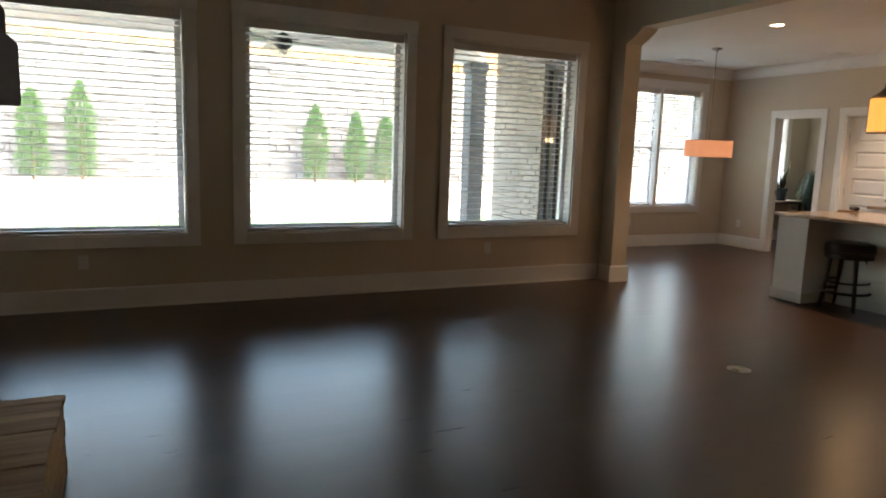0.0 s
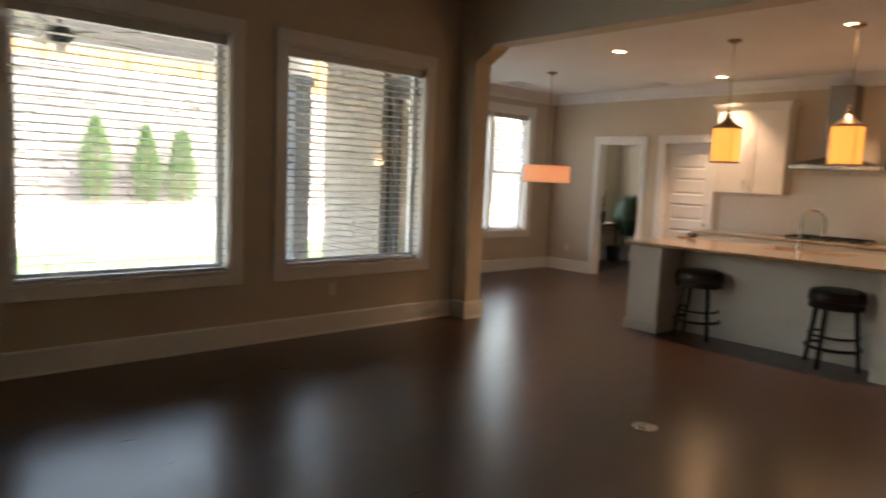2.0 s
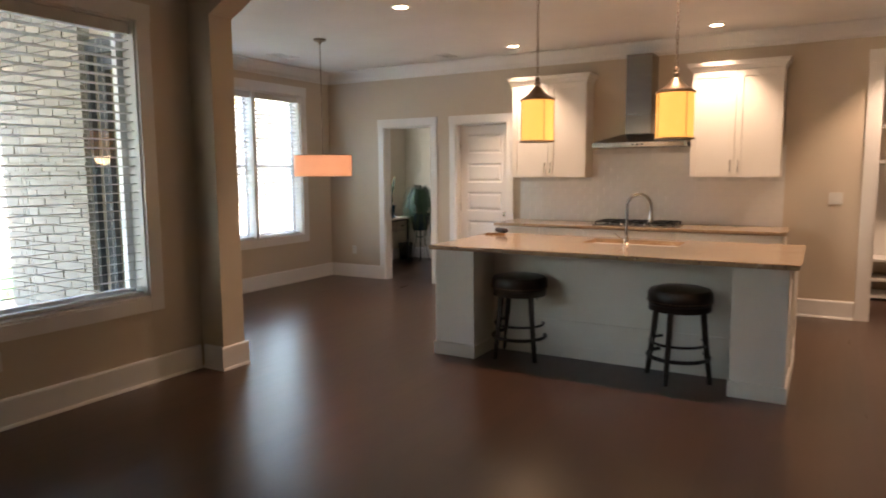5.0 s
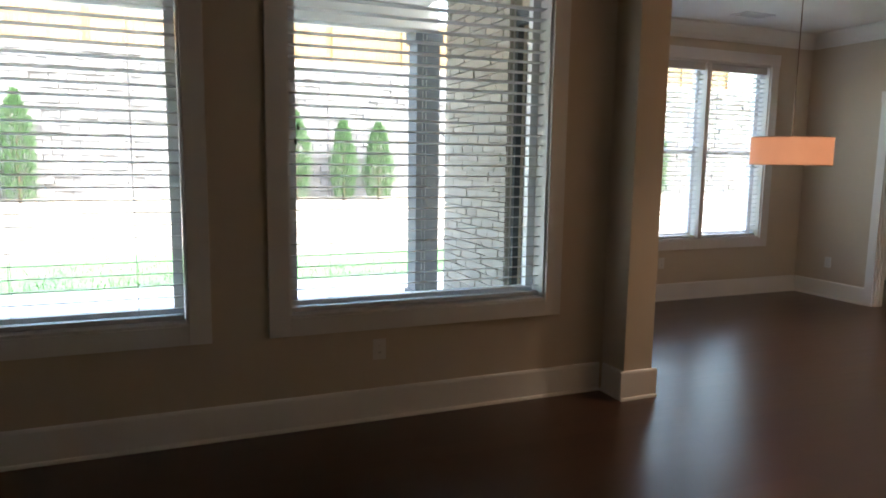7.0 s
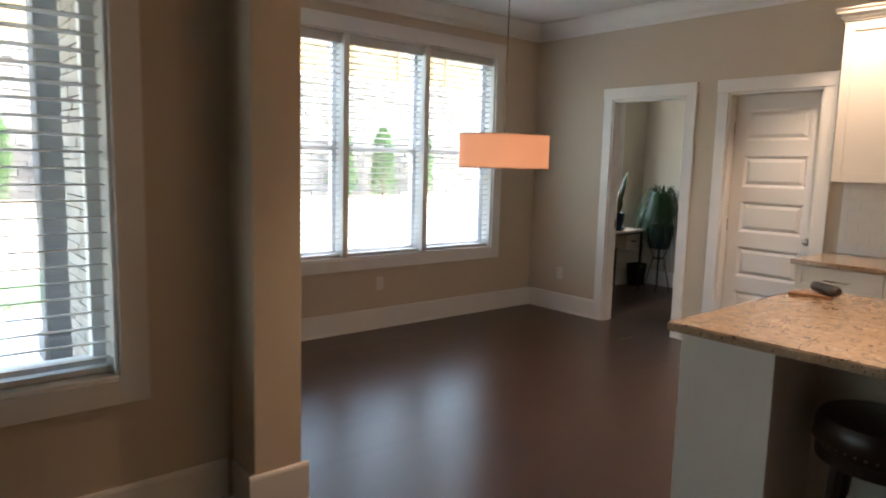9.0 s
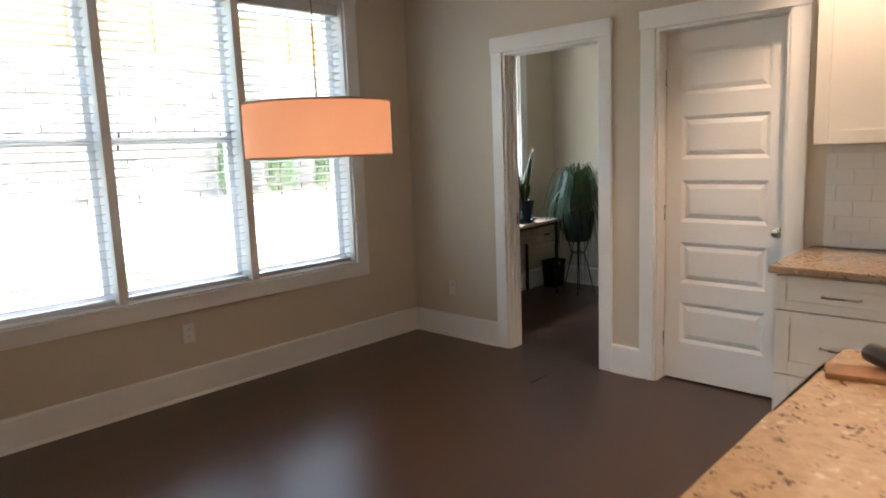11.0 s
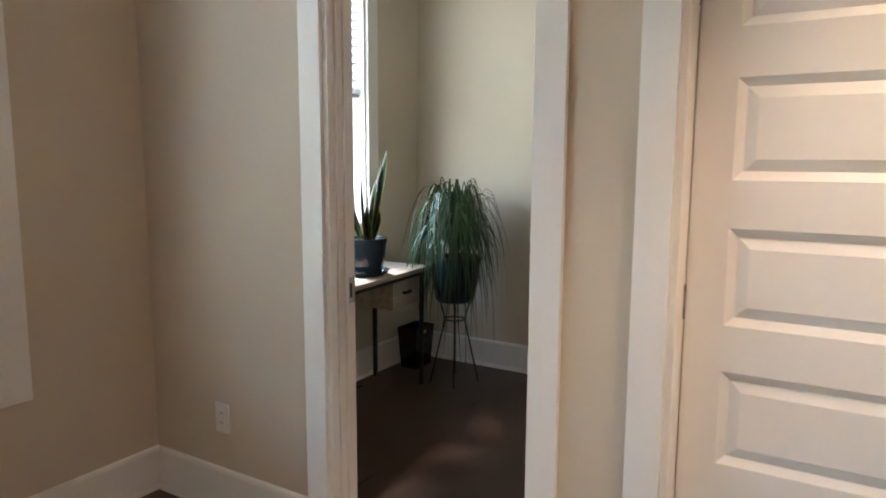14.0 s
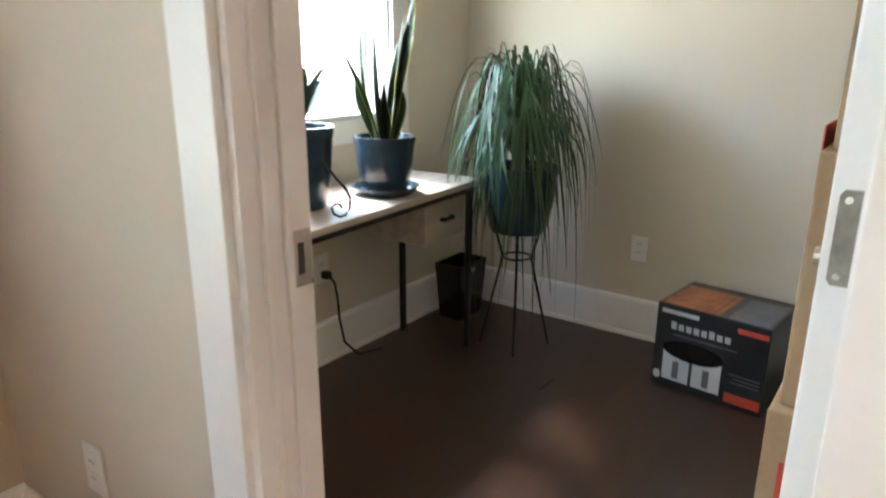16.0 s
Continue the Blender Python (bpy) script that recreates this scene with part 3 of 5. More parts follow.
def knob(parent, x, y, z):
    r = part("rose", tube([(x, y, z), (x - 0.008, y, z)], 0.032, 20), M_NICKEL, parent, "round nickel rose")
    g = lathe([(0.001, -0.062), (0.018, -0.06), (0.027, -0.048), (0.026, -0.036), (0.012, -0.026), (0.010, 0.0)], (0, 0, 0), 20)
    bmesh.ops.transform(g, matrix=Matrix.Translation((x, y, z)) @ Matrix.Rotation(radians(90), 4, "Y"), verts=g.verts)
    part("knob", g, M_NICKEL, parent, "brushed nickel door knob", True)


knob(dl, X, 5.815, 0.94)
for zz in (0.25, 1.02, 1.8):
    part("hinge", tube([(X - 0.006, Y1 + 0.003, zz - 0.045), (X - 0.006, Y1 + 0.003, zz + 0.045)], 0.006, 8), M_NICKEL, dl)
structure("pantry_back", box(9.53, 9.56, 5.4, 6.7, 0, 2.3), M_WALL2, "blank wall behind the shut pantry door")
d3 = doorway("doorway_3", 1.07, 1.93, 2.46, "tall white cased opening to the mud room", w=0.11)


# ---- outlets and switches ----
def plate(name, loc, way, label, gangs=1, switch=False):
    """A wall plate on a wall face; way is the side it looks to: -x, +x or -y."""
    t = thing(name, loc, label, "switch" if switch else "outlet", "wall plates")
    w, h = 0.037 + 0.023 * (gangs - 1), 0.058
    m = {"-y": Matrix.Identity(4), "-x": Matrix.Rotation(radians(-90), 4, "Z"), "+x": Matrix.Rotation(radians(90), 4, "Z")}[way]
    m = Matrix.Translation(loc) @ m

    def put(nm, bb, mt, par):
        bmesh.ops.transform(bb, matrix=m, verts=bb.verts)
        return part(nm, bb, mt, par)
    pl = put("cover", box(-w, w, -0.006, 0, -h, h, bevel=0.002), M_PLASTIC, t)
    for g in range(gangs):
        cx = (g - (gangs - 1) / 2) * 0.046
        if switch:
            put("toggle", box(cx - 0.016, cx + 0.016, -0.010, -0.005, -0.033, 0.033, bevel=0.002), M_PLASTIC, pl)
        else:
            for cz in (-0.02, 0.02):
                s = put("socket", box(cx - 0.016, cx + 0.016, -0.008, -0.005, cz - 0.014, cz + 0.014, bevel=0.003), M_PLASTIC, pl)
            for cz in (-0.02, 0.02):
                for dx in (-0.006, 0.006):
                    put("slot", box(cx + dx - 0.001, cx + dx + 0.001, -0.0086, -0.0078, cz - 0.002, cz + 0.006), M_SLOT, pl)
    return t


OUT = "white wall outlet above the baseboard"
plate("wall_outlet", (-0.05, 6.42, 0.40), "-y", OUT)
plate("wall_outlet", (3.735, 6.42, 0.40), "-y", OUT)
plate("wall_outlet", (7.43, 8.53, 0.40), "-y", OUT)
plate("wall_outlet", (9.36, 8.12, 0.385), "-x", OUT)
plate("wall_outlet", (11.6, 7.77, 0.41), "-x", OUT)
plate("wall_outlet", (10.575, 8.70, 0.40), "-y", OUT)
plate("wall_outlet", (9.3455, 5.22, 1.12), "-x", "white outlet on the tile splashback")
plate("light_switch", (9.36, 2.25, 1.19), "-x", "white double light switch", 2, True)
plate("light_switch", (5.29, 0.87, 1.33), "-x", "white triple light switch", 3, True)

# floor outlet cover
fo = thing("floor_outlet", (4.02, 3.36, 0.0), "round pale metal floor outlet cover", "outlet")
part("cover", lathe([(0.078, 0.0), (0.078, 0.003), (0.070, 0.005), (0.001, 0.005)], (4.02, 3.36, 0.0005), 32), M_NICKEL, fo)
part("lid", lathe([(0.045, 0.0), (0.045, 0.002), (0.001, 0.002)], (4.02, 3.36, 0.0058), 28), M_NICKEL, fo)


# ---- lamps ----
def can_light(x, y, watts, room="kitchen"):
    t = thing("recessed_light", (x, y, CEIL), "lit recessed ceiling light with white ring", "ceiling light", "recessed lights")
    part("trim_ring", lathe([(0.058, -0.001), (0.086, -0.002), (0.088, -0.006), (0.082, -0.009), (0.060, -0.006), (0.058, -0.001)], (x, y, CEIL), 28), M_TRIM, t)
    part("lens", lathe([(0.058, -0.0035), (0.001, -0.0035)], (x, y, CEIL), 24), M_BULB, t)
    lamp("SPOT", (x, y, CEIL - 0.03), watts, (1.0, 0.70, 0.47), 0.06, 100)


# the last, in the mud room, is unseen: added for the warm light there
for x, y in ((6.64, 5.50), (6.72, 3.30), (8.78, 5.42), (8.80, 3.32), (8.88, 1.64), (6.75, 1.40), (10.3, 1.3)):
    can_light(x, y, CAN * LAMPS)


def pendant(x, y, zb):
    t = thing("pendant_lamp", (x, y, CEIL), "lit cylinder pendant, amber cloth between bronze rings, over the island", "pendant lamp", "island pendants")
    H, R = 0.335, 0.128
    part("canopy", lathe([(0.001, 0), (0.06, 0), (0.06, -0.012), (0.045, -0.022), (0.012, -0.028), (0.010, -0.05), (0.001, -0.05)][::-1], (x, y, CEIL - 0.0005), 28), M_BRONZE, t, "", True)
    top = zb + H
    zt = top + 0.17
    k = 0
    z = zt
    while z < CEIL - 0.05:
        a = 0 if k % 2 else math.pi / 2
        pts = [(x + 0.009 * math.cos(u) * math.cos(a), y + 0.009 * math.cos(u) * math.sin(a), z + 0.018 + 0.018 * math.sin(u)) for u in [2 * math.pi * i / 10 for i in range(11)]]
        part("chain_link", tube(pts, 0.0025, 6), M_BRONZE, t)
        z += 0.030
        k += 1
    cap = part("neck", lathe([(0.010, 0.17), (0.018, 0.158), (0.020, 0.146), (0.012, 0.134), (0.024, 0.124), (0.026, 0.112), (0.018, 0.098), (0.032, 0.086), (0.046, 0.064), (0.068, 0.042), (0.094, 0.022), (0.120, 0.008), (0.120, 0.0)], (x, y, top), 24), M_BRONZE, t, "", True)
    for z in (zb, top - 0.014):
        part("ring", lathe([(R + 0.004, 0), (R + 0.009, 0.002), (R + 0.009, 0.012), (R + 0.004, 0.014), (R - 0.004, 0.014), (R - 0.004, 0), (R + 0.004, 0)], (x, y, z), 36), M_BRONZE, t)
    for i in range(4):
        a = math.pi / 4 + i * math.pi / 2
        part("upright", tube([(x + (R + 0.006) * math.cos(a), y + (R + 0.006) * math.sin(a), zb + 0.012), (x + (R + 0.006) * math.cos(a), y + (R + 0.006) * math.sin(a), top - 0.012)], 0.003, 6), M_BRONZE, t)
    part("spider", lathe([(R - 0.004, 0.0), (R - 0.004, 0.004), (0.0012, 0.004)], (x, y, top - 0.006), 30), M_BRONZE, t)
    part("shade", lathe([(R, 0.006), (R, H - 0.006), (R - 0.003, H - 0.006), (R - 0.003, 0.006), (R, 0.006)], (x, y, zb), 36), M_PSHADE, t, "glowing amber cloth shade", True)
    lamp("POINT", (x, y, zb - 0.02), PEND * LAMPS, (1.0, 0.66, 0.34), 0.09)


pendant(6.77, 4.325, 1.70)
pendant(6.75, 3.28, 1.69)


def drum(x, y, zc, r, h):
    t = thing("drum_pendant", (x, y, CEIL), "wide cloth drum pendant with a salmon glow on a thin cord", "pendant lamp")
    part("canopy", lathe([(0.065, 0.0), (0.065, -0.015), (0.02, -0.03), (0.008, -0.05), (0.001, -0.05)], (x, y, CEIL - 0.0005), 28), M_BRONZE, t, "", True)
    part("cord", tube([(x, y, CEIL - 0.04), (x, y, zc + 0.02)], 0.004, 8), M_BRONZE, t)
    part("shade", lathe([(r, -h / 2), (r, h / 2), (r - 0.004, h / 2), (r - 0.004, -h / 2), (r, -h / 2)], (x, y, zc), 64), M_SHADE, t, "cloth drum shade tinted salmon by its bulb's glow", True)
    for z in (-h / 2, h / 2 - 0.008):
        part("trim_band", lathe([(r + 0.001, 0), (r + 0.003, 0.0), (r + 0.003, 0.008), (r + 0.001, 0.008), (r + 0.001, 0)], (x, y, zc + z), 64), M_SHADEIN, t)
    part("diffuser", lathe([(r - 0.006, 0.0), (r - 0.006, 0.003), (0.001, 0.003)], (x, y, zc - h / 2 + 0.004), 48), M_SHADE, t, "pale cloth diffuser")
    for k in range(3):
        a = 0.4 + k * 2 * math.pi / 3
        part("spoke", tube([(x, y, zc + 0.02), (x + (r - 0.004) * math.cos(a), y + (r - 0.004) * math.sin(a), zc + 0.04)], 0.003, 6), M_BRONZE, t)
    glow = new("lamp", bpy.data.lights.new("lamp", "AREA"))
    glow.data.shape, glow.data.size, glow.data.energy, glow.data.color = "DISK", 2 * r - 0.03, DRUM * LAMPS, (1.0, 0.66, 0.42)
    glow.matrix_world = look((x, y, zc - h / 2 + 0.002), (x, y, 0.0))


drum(*DRUM_AT)


def vent(x, y, sx, sy):
    t = thing("ceiling_vent", (x, y, CEIL), "white slatted ceiling air vent", "vent", "ceiling vents")
    fr = bmesh.new()
    for u in ((-sx, sx, -sy, -sy + 0.02), (-sx, sx, sy - 0.02, sy), (-sx, -sx + 0.02, -sy + 0.02, sy - 0.02), (sx - 0.02, sx, -sy + 0.02, sy - 0.02)):
        box(x + u[0], x + u[1], y + u[2], y + u[3], CEIL - 0.008, CEIL - 0.0005, fr)
    part("frame", fr, M_TRIM, t)
    part("backing", box(x - sx + 0.02, x + sx - 0.02, y - sy + 0.02, y + sy - 0.02, CEIL - 0.002, CEIL - 0.0006), M_SLOT, t)
    n = 6
    for k in range(n):
        yy = y - sy + 0.03 + k * (2 * sy - 0.06) / (n - 1)
        part("slat", box(x - sx + 0.02, x + sx - 0.02, yy - 0.004, yy + 0.004, CEIL - 0.008, CEIL - 0.003), M_TRIM, t)


vent(7.9, 8.0, 0.19, 0.09)
vent(8.9, 6.35, 0.14, 0.08)


# ---- kitchen ----
def shaker(parent, name, axis, face, s, a0, a1, z0, z1, handle=None, flat=False):
    """A framed cabinet front lying on a plane; axis 'x' or 'y' is the way it looks, s its sign."""
    def bb(p, q, r, t, d0, d1, nm, par, mt=M_CAB, bev=0.002, lab=""):
        u, v = sorted((face + s * d0, face + s * d1))
        g = box(u, v, p, q, r, t, bevel=bev) if axis == "x" else box(p, q, u, v, r, t, bevel=bev)
        return part(nm, g, mt, par, lab)
    w = min(0.06, (z1 - z0) * 0.27)
    g = bmesh.new()
    for p, q, r, t in ((a0, a0 + w, z0, z1), (a1 - w, a1, z0, z1), (a0 + w, a1 - w, z0, z0 + w), (a0 + w, a1 - w, z1 - w, z1)):
        u, v = sorted((face + s * 0.001, face + s * 0.02))
        if axis == "x":
            box(u, v, p, q, r, t, g, 0.0015)
        else:
            box(p, q, u, v, r, t, g, 0.0015)
    u, v = sorted((face + s * 0.001, face + s * 0.011))
    box(u, v, a0 + w, a1 - w, z0 + w, z1 - w, g) if axis == "x" else box(a0 + w, a1 - w, u, v, z0 + w, z1 - w, g)
    d = part(name, g, M_CAB, parent)
    if handle:
        ha, hz, vertical, ln = handle
        ps = [(ha, hz - ln / 2), (ha, hz + ln / 2)] if vertical else [(ha - ln / 2, hz), (ha + ln / 2, hz)]
        def P(a, dd, z):
            return (face + s * dd, a, z) if axis == "x" else (a, face + s * dd, z)
        pts = [P(ps[0][0], 0.02, ps[0][1]), P(ps[0][0], 0.045, ps[0][1]), P(ps[1][0], 0.045, ps[1][1]), P(ps[1][0], 0.02, ps[1][1])]
        part("handle", tube(pts, 0.005, 8), M_NICKEL, d, "brushed nickel bar handle")
    return d


def upper_cabinet(y0, y1, z0=1.40, z1=2.46):
    c = thing("wall_cabinet", (9.2, (y0 + y1) / 2, z0), "white shaker wall cabinet with crown top and two doors", "cabinet", "wall cabinets")
    part("body", box(9.12, 9.358, y0, y1, z0, z1), M_CAB, c)
    m = (y0 + y1) / 2
    shaker(c, "door", "x", 9.12, -1, y0 + 0.003, m - 0.002, z0 + 0.003, z1 - 0.004, (m - 0.035, z0 + 0.11, True, 0.12))
    shaker(c, "door", "x", 9.12, -1, m + 0.002, y1 - 0.003, z0 + 0.003, z1 - 0.004, (m + 0.035, z0 + 0.11, True, 0.12))
    g = bmesh.new()
    for k, (o, a, e) in enumerate(((0.008, 0, 0.02), (0.022, 0.02, 0.045), (0.042, 0.045, 0.07), (0.05, 0.07, 0.085))):
        box(9.10 - o, 9.358, y0 - o, y1 + o, z1 + a, z1 + e, g)
    part("crown", g, M_CAB, c)


upper_cabinet(4.68, 5.575)
upper_cabinet(2.73, 3.575)


def base_cabinet(y0, y1, drawers):
    c = thing("base_cabinet", (9.05, (y0 + y1) / 2, 0), "white shaker base cabinet with drawers under the granite", "cabinet", "base cabinets")
    part("body", box(8.75, 9.358, y0 + 0.001, y1 - 0.001, 0.10, 0.858), M_CAB, c)
    part("toe_kick", box(8.84, 9.35, y0 + 0.002, y1 - 0.002, 0.001, 0.099), M_CAB, c)
    m = (y0 + y1) / 2
    shaker(c, "drawer", "x", 8.75, -1, y0 + 0.004, y1 - 0.004, 0.70, 0.85, (m, 0.775, False, 0.14))
    if drawers:
        shaker(c, "drawer", "x", 8.75, -1, y0 + 0.004, y1 - 0.004, 0.41, 0.694, (m, 0.55, False, 0.14))
        shaker(c, "drawer", "x", 8.75, -1, y0 + 0.004, y1 - 0.004, 0.115, 0.404, (m, 0.26, False, 0.14))
    else:
        shaker(c, "door", "x", 8.75, -1, y0 + 0.004, m - 0.002, 0.115, 0.694, (m - 0.03, 0.6, True, 0.12))
        shaker(c, "door", "x", 8.75, -1, m + 0.002, y1 - 0.004, 0.115, 0.694, (m + 0.03, 0.6, True, 0.12))


for p, q, dr in ((5.08, 5.60, True), (4.57, 5.08, True), (3.62, 4.57, False), (3.15, 3.62, True), (2.66, 3.15, False)):
    base_cabinet(p, q, dr)
wt = thing("worktop", (9.05, 4.05, 0.86), "speckled brown granite worktop along the range wall", "worktop")
part("slab", box(8.705, 9.357, 2.63, 5.625, 0.859, 0.893, bevel=0.006), M_GRANITE, wt)

# tiled splashback between the cabinets
sb = thing("splashback", (9.35, 4.07, 0.893), "white subway tile splashback", "splashback", kind="structure")
part("grout_bed", box(9.352, 9.3585, 2.70, 5.575, 0.894, 1.72), M_GROUT, sb)

ck = thing("cooktop", (9.02, 4.07, 0.893), "black and steel gas cooktop set in the worktop", "cooktop")
part("tray", box(8.80, 9.26, 3.64, 4.50, 0.8935, 0.905, bevel=0.004), M_STEEL, ck)
for k in range(3):
    yc = 3.79 + k * 0.28
    g = bmesh.new()
    for o in (-0.12, 0.0, 0.12):
        box(8.83, 9.23, yc + o - 0.006, yc + o + 0.006, 0.925, 0.938, g)
    for o in (8.84, 9.03, 9.22):
        box(o - 0.006, o + 0.006, yc - 0.13, yc + 0.13, 0.925, 0.938, g)
    for o in ((8.835, -0.12), (8.835, 0.12), (9.225, -0.12), (9.225, 0.12)):
        box(o[0] - 0.006, o[0] + 0.006, yc + o[1] - 0.006, yc + o[1] + 0.006, 0.905, 0.926, g)
    part("grate", g, M_BLACK, ck, "black cast iron grate")
    for xb in (8.93, 9.13):
        part("burner", lathe([(0.05, 0), (0.05, 0.008), (0.035, 0.012), (0.001, 0.012)], (xb, yc, 0.905), 20), M_BLACK, ck)
for k in range(5):
    part("control_knob", lathe([(0.018, 0), (0.016, 0.022), (0.001, 0.024)], (8.818, 3.83 + k * 0.12, 0.905), 14), M_STEEL, ck)

hd = thing("range_hood", (9.1, 4.06, 1.71), "stainless steel chimney range hood", "range hood")
part("chimney", box(9.06, 9.357, 3.97, 4.24, 1.86, CEIL - 0.16, bevel=0.003), M_STEEL, hd)
g = bmesh.new()
bot = [g.verts.new((x, y, 1.77)) for x, y in ((8.88, 3.60), (9.357, 3.60), (9.357, 4.54), (8.88, 4.54))]
top = [g.verts.new((x, y, 1.859)) for x, y in ((9.04, 3.95), (9.357, 3.95), (9.357, 4.26), (9.04, 4.26))]
for i in range(4):
    g.faces.new((bot[i], bot[(i + 1) % 4], top[(i + 1) % 4], top[i]))
g.faces.new(bot[::-1])
g.faces.new(top)
part("canopy", g, M_STEEL, hd)
part("rim", box(8.875, 9.357, 3.595, 4.545, 1.72, 1.769, bevel=0.003), M_STEEL, hd)
for k in range(3):
    part("button", box(8.868, 8.874, 4.0 + k * 0.05, 4.02 + k * 0.05, 1.737, 1.75), M_BLACK, hd)

# island
isl = thing("kitchen_island", (6.95, 3.74, 0), "white panelled kitchen island with a recessed seating side", "island")
part("body", box(6.76, 7.50, 2.50, 4.99, 0.10, 0.857), M_CAB, isl)
part("plinth", box(6.755, 7.44, 2.52, 4.97, 0.001, 0.10), M_CAB, isl)
part("back_rail", box(6.745, 6.759, 2.815, 4.69, 0.105, 0.30, bevel=0.002), M_CAB, isl)
for y0, y1 in ((4.69, 5.035), (2.49, 2.815)):
    pl = part("end_pillar", box(6.385, 6.76, y0, y1, 0.001, 0.857, bevel=0.003), M_CAB, isl)
    part("foot_board", box(6.371, 6.7615, y0 - 0.012, y1 + 0.012, 0.001, 0.105, bevel=0.003), M_CAB, pl)
shaker(isl, "end_panel", "y", 2.50, -1, 6.77, 7.12, 0.14, 0.845)
shaker(isl, "end_panel", "y", 2.50, -1, 7.13, 7.49, 0.14, 0.845)
part("base_board", box(6.77, 7.495, 2.478, 2.499, 0.001, 0.105, bevel=0.003), M_CAB, isl)
for k in range(4):
    p = 2.52 + k * 0.615
    g = box(7.501, 7.52, p + 0.004, p + 0.611, 0.12, 0.85, bevel=0.002)
    part("rear_door", g, M_CAB, isl)
for p, q in ((2.56, 2.57),):
    plt = box(6.95, 6.99, 2.472, 2.478, 0.35, 0.43, bevel=0.002)
    part("outlet_cover", plt, M_PLASTIC, isl)
it = thing("island_worktop", (6.98, 3.75, 0.858), "speckled brown granite island worktop", "worktop")
b = bmesh.new()
SX0, SX1, SY0, SY1 = 7.06, 7.44, 3.30, 4.04
for u in ((6.345, SX0, 2.44, 5.078), (SX1, 7.60, 2.44, 5.078), (SX0, SX1, 2.44, SY0), (SX0, SX1, SY1, 5.078)):
    box(u[0], u[1], u[2], u[3], 0.8585, 0.893, b)
bmesh.ops.remove_doubles(b, verts=b.verts, dist=0.0005)
seen = {}
for f in b.faces:
    seen.setdefault(tuple(round(c, 3) for c in f.calc_center_median()), []).append(f)
bmesh.ops.delete(b, geom=[f for fs in seen.values() if len(fs) > 1 for f in fs], context="FACES")
es = [e for e in b.edges if len(e.link_faces) == 2 and e.calc_face_angle(0) > 1.2]
bmesh.ops.bevel(b, geom=es, offset=0.005, segments=2, affect="EDGES")
part("slab", b, M_GRANITE, it)
sk = thing("sink", (7.25, 3.67, 0.66), "undermount steel sink in the island", "sink")
b = bmesh.new()
for u in ((SX0 - 0.01, SX0, SY0 - 0.01, SY1 + 0.01, 0.66, 0.857), (SX1, SX1 + 0.01, SY0 - 0.01, SY1 + 0.01, 0.66, 0.857), (SX0, SX1, SY0 - 0.01, SY0, 0.66, 0.857), (SX0, SX1, SY1, SY1 + 0.01, 0.66, 0.857), (SX0, SX1, SY0, SY1, 0.66, 0.67)):
    box(*u, b)
part("bowl", b, M_STEEL, sk)
fa = thing("faucet", (7.02, 3.67, 0.893), "tall gooseneck brushed nickel faucet", "faucet")
part("base", lathe([(0.028, 0), (0.028, 0.008), (0.02, 0.02), (0.018, 0.07), (0.014, 0.08)], (7.02, 3.67, 0.893), 20), M_NICKEL, fa)
fx, fy = 0.62, -0.78
pts = [(7.02, 3.67, 0.96), (7.02, 3.67, 1.19)] + [(7.02 + fx * 0.10 * (1 - math.cos(a)), 3.67 + fy * 0.10 * (1 - math.cos(a)), 1.19 + 0.10 * math.sin(a)) for a in [k * math.pi / 12 for k in range(1, 13)]] + [(7.02 + fx * 0.2, 3.67 + fy * 0.2, 1.14)]
part("spout", tube(pts, 0.012, 12), M_STEEL, fa, "", True)
part("spray_head", tube([(7.02 + fx * 0.2, 3.67 + fy * 0.2, 1.145), (7.02 + fx * 0.2, 3.67 + fy * 0.2, 1.07)], 0.016, 12, taper=1.15), M_NICKEL, fa)
part("lever", tube([(7.02, 3.685, 0.94), (7.02, 3.715, 0.945), (7.0, 3.76, 0.985)], 0.006, 8), M_NICKEL, fa)
cb = thing("cutting_board", (7.385, 4.975, 0.893), "small brown wooden board on the island", "board")
g = box(-0.09, 0.09, -0.045, 0.045, 0, 0.014, bevel=0.004)
bmesh.ops.transform(g, matrix=Matrix.Translation((7.385, 4.975, 0.8935)) @ Matrix.Rotation(radians(105), 4, "Z"), verts=g.verts)
part("board", g, M_BOARD, cb)
ec = thing("glasses_case", (7.41, 4.92, 0.908), "black rounded case lying on the board", "case")
g = lathe([(0.001, -0.092), (0.017, -0.089), (0.025, -0.078), (0.027, -0.05), (0.028, 0.0), (0.027, 0.05), (0.025, 0.078), (0.017, 0.089), (0.001, 0.092)], (0, 0, 0), 18)
bmesh.ops.transform(g, matrix=Matrix.Translation((7.41, 4.925, 0.933)) @ Matrix.Rotation(radians(-35), 4, "Z") @ Matrix.Rotation(radians(90), 4, "X") @ Matrix.Diagonal((1, 0.9, 1, 1)), verts=g.verts)
part("shell", g, M_LEATHER, ec, "", True)


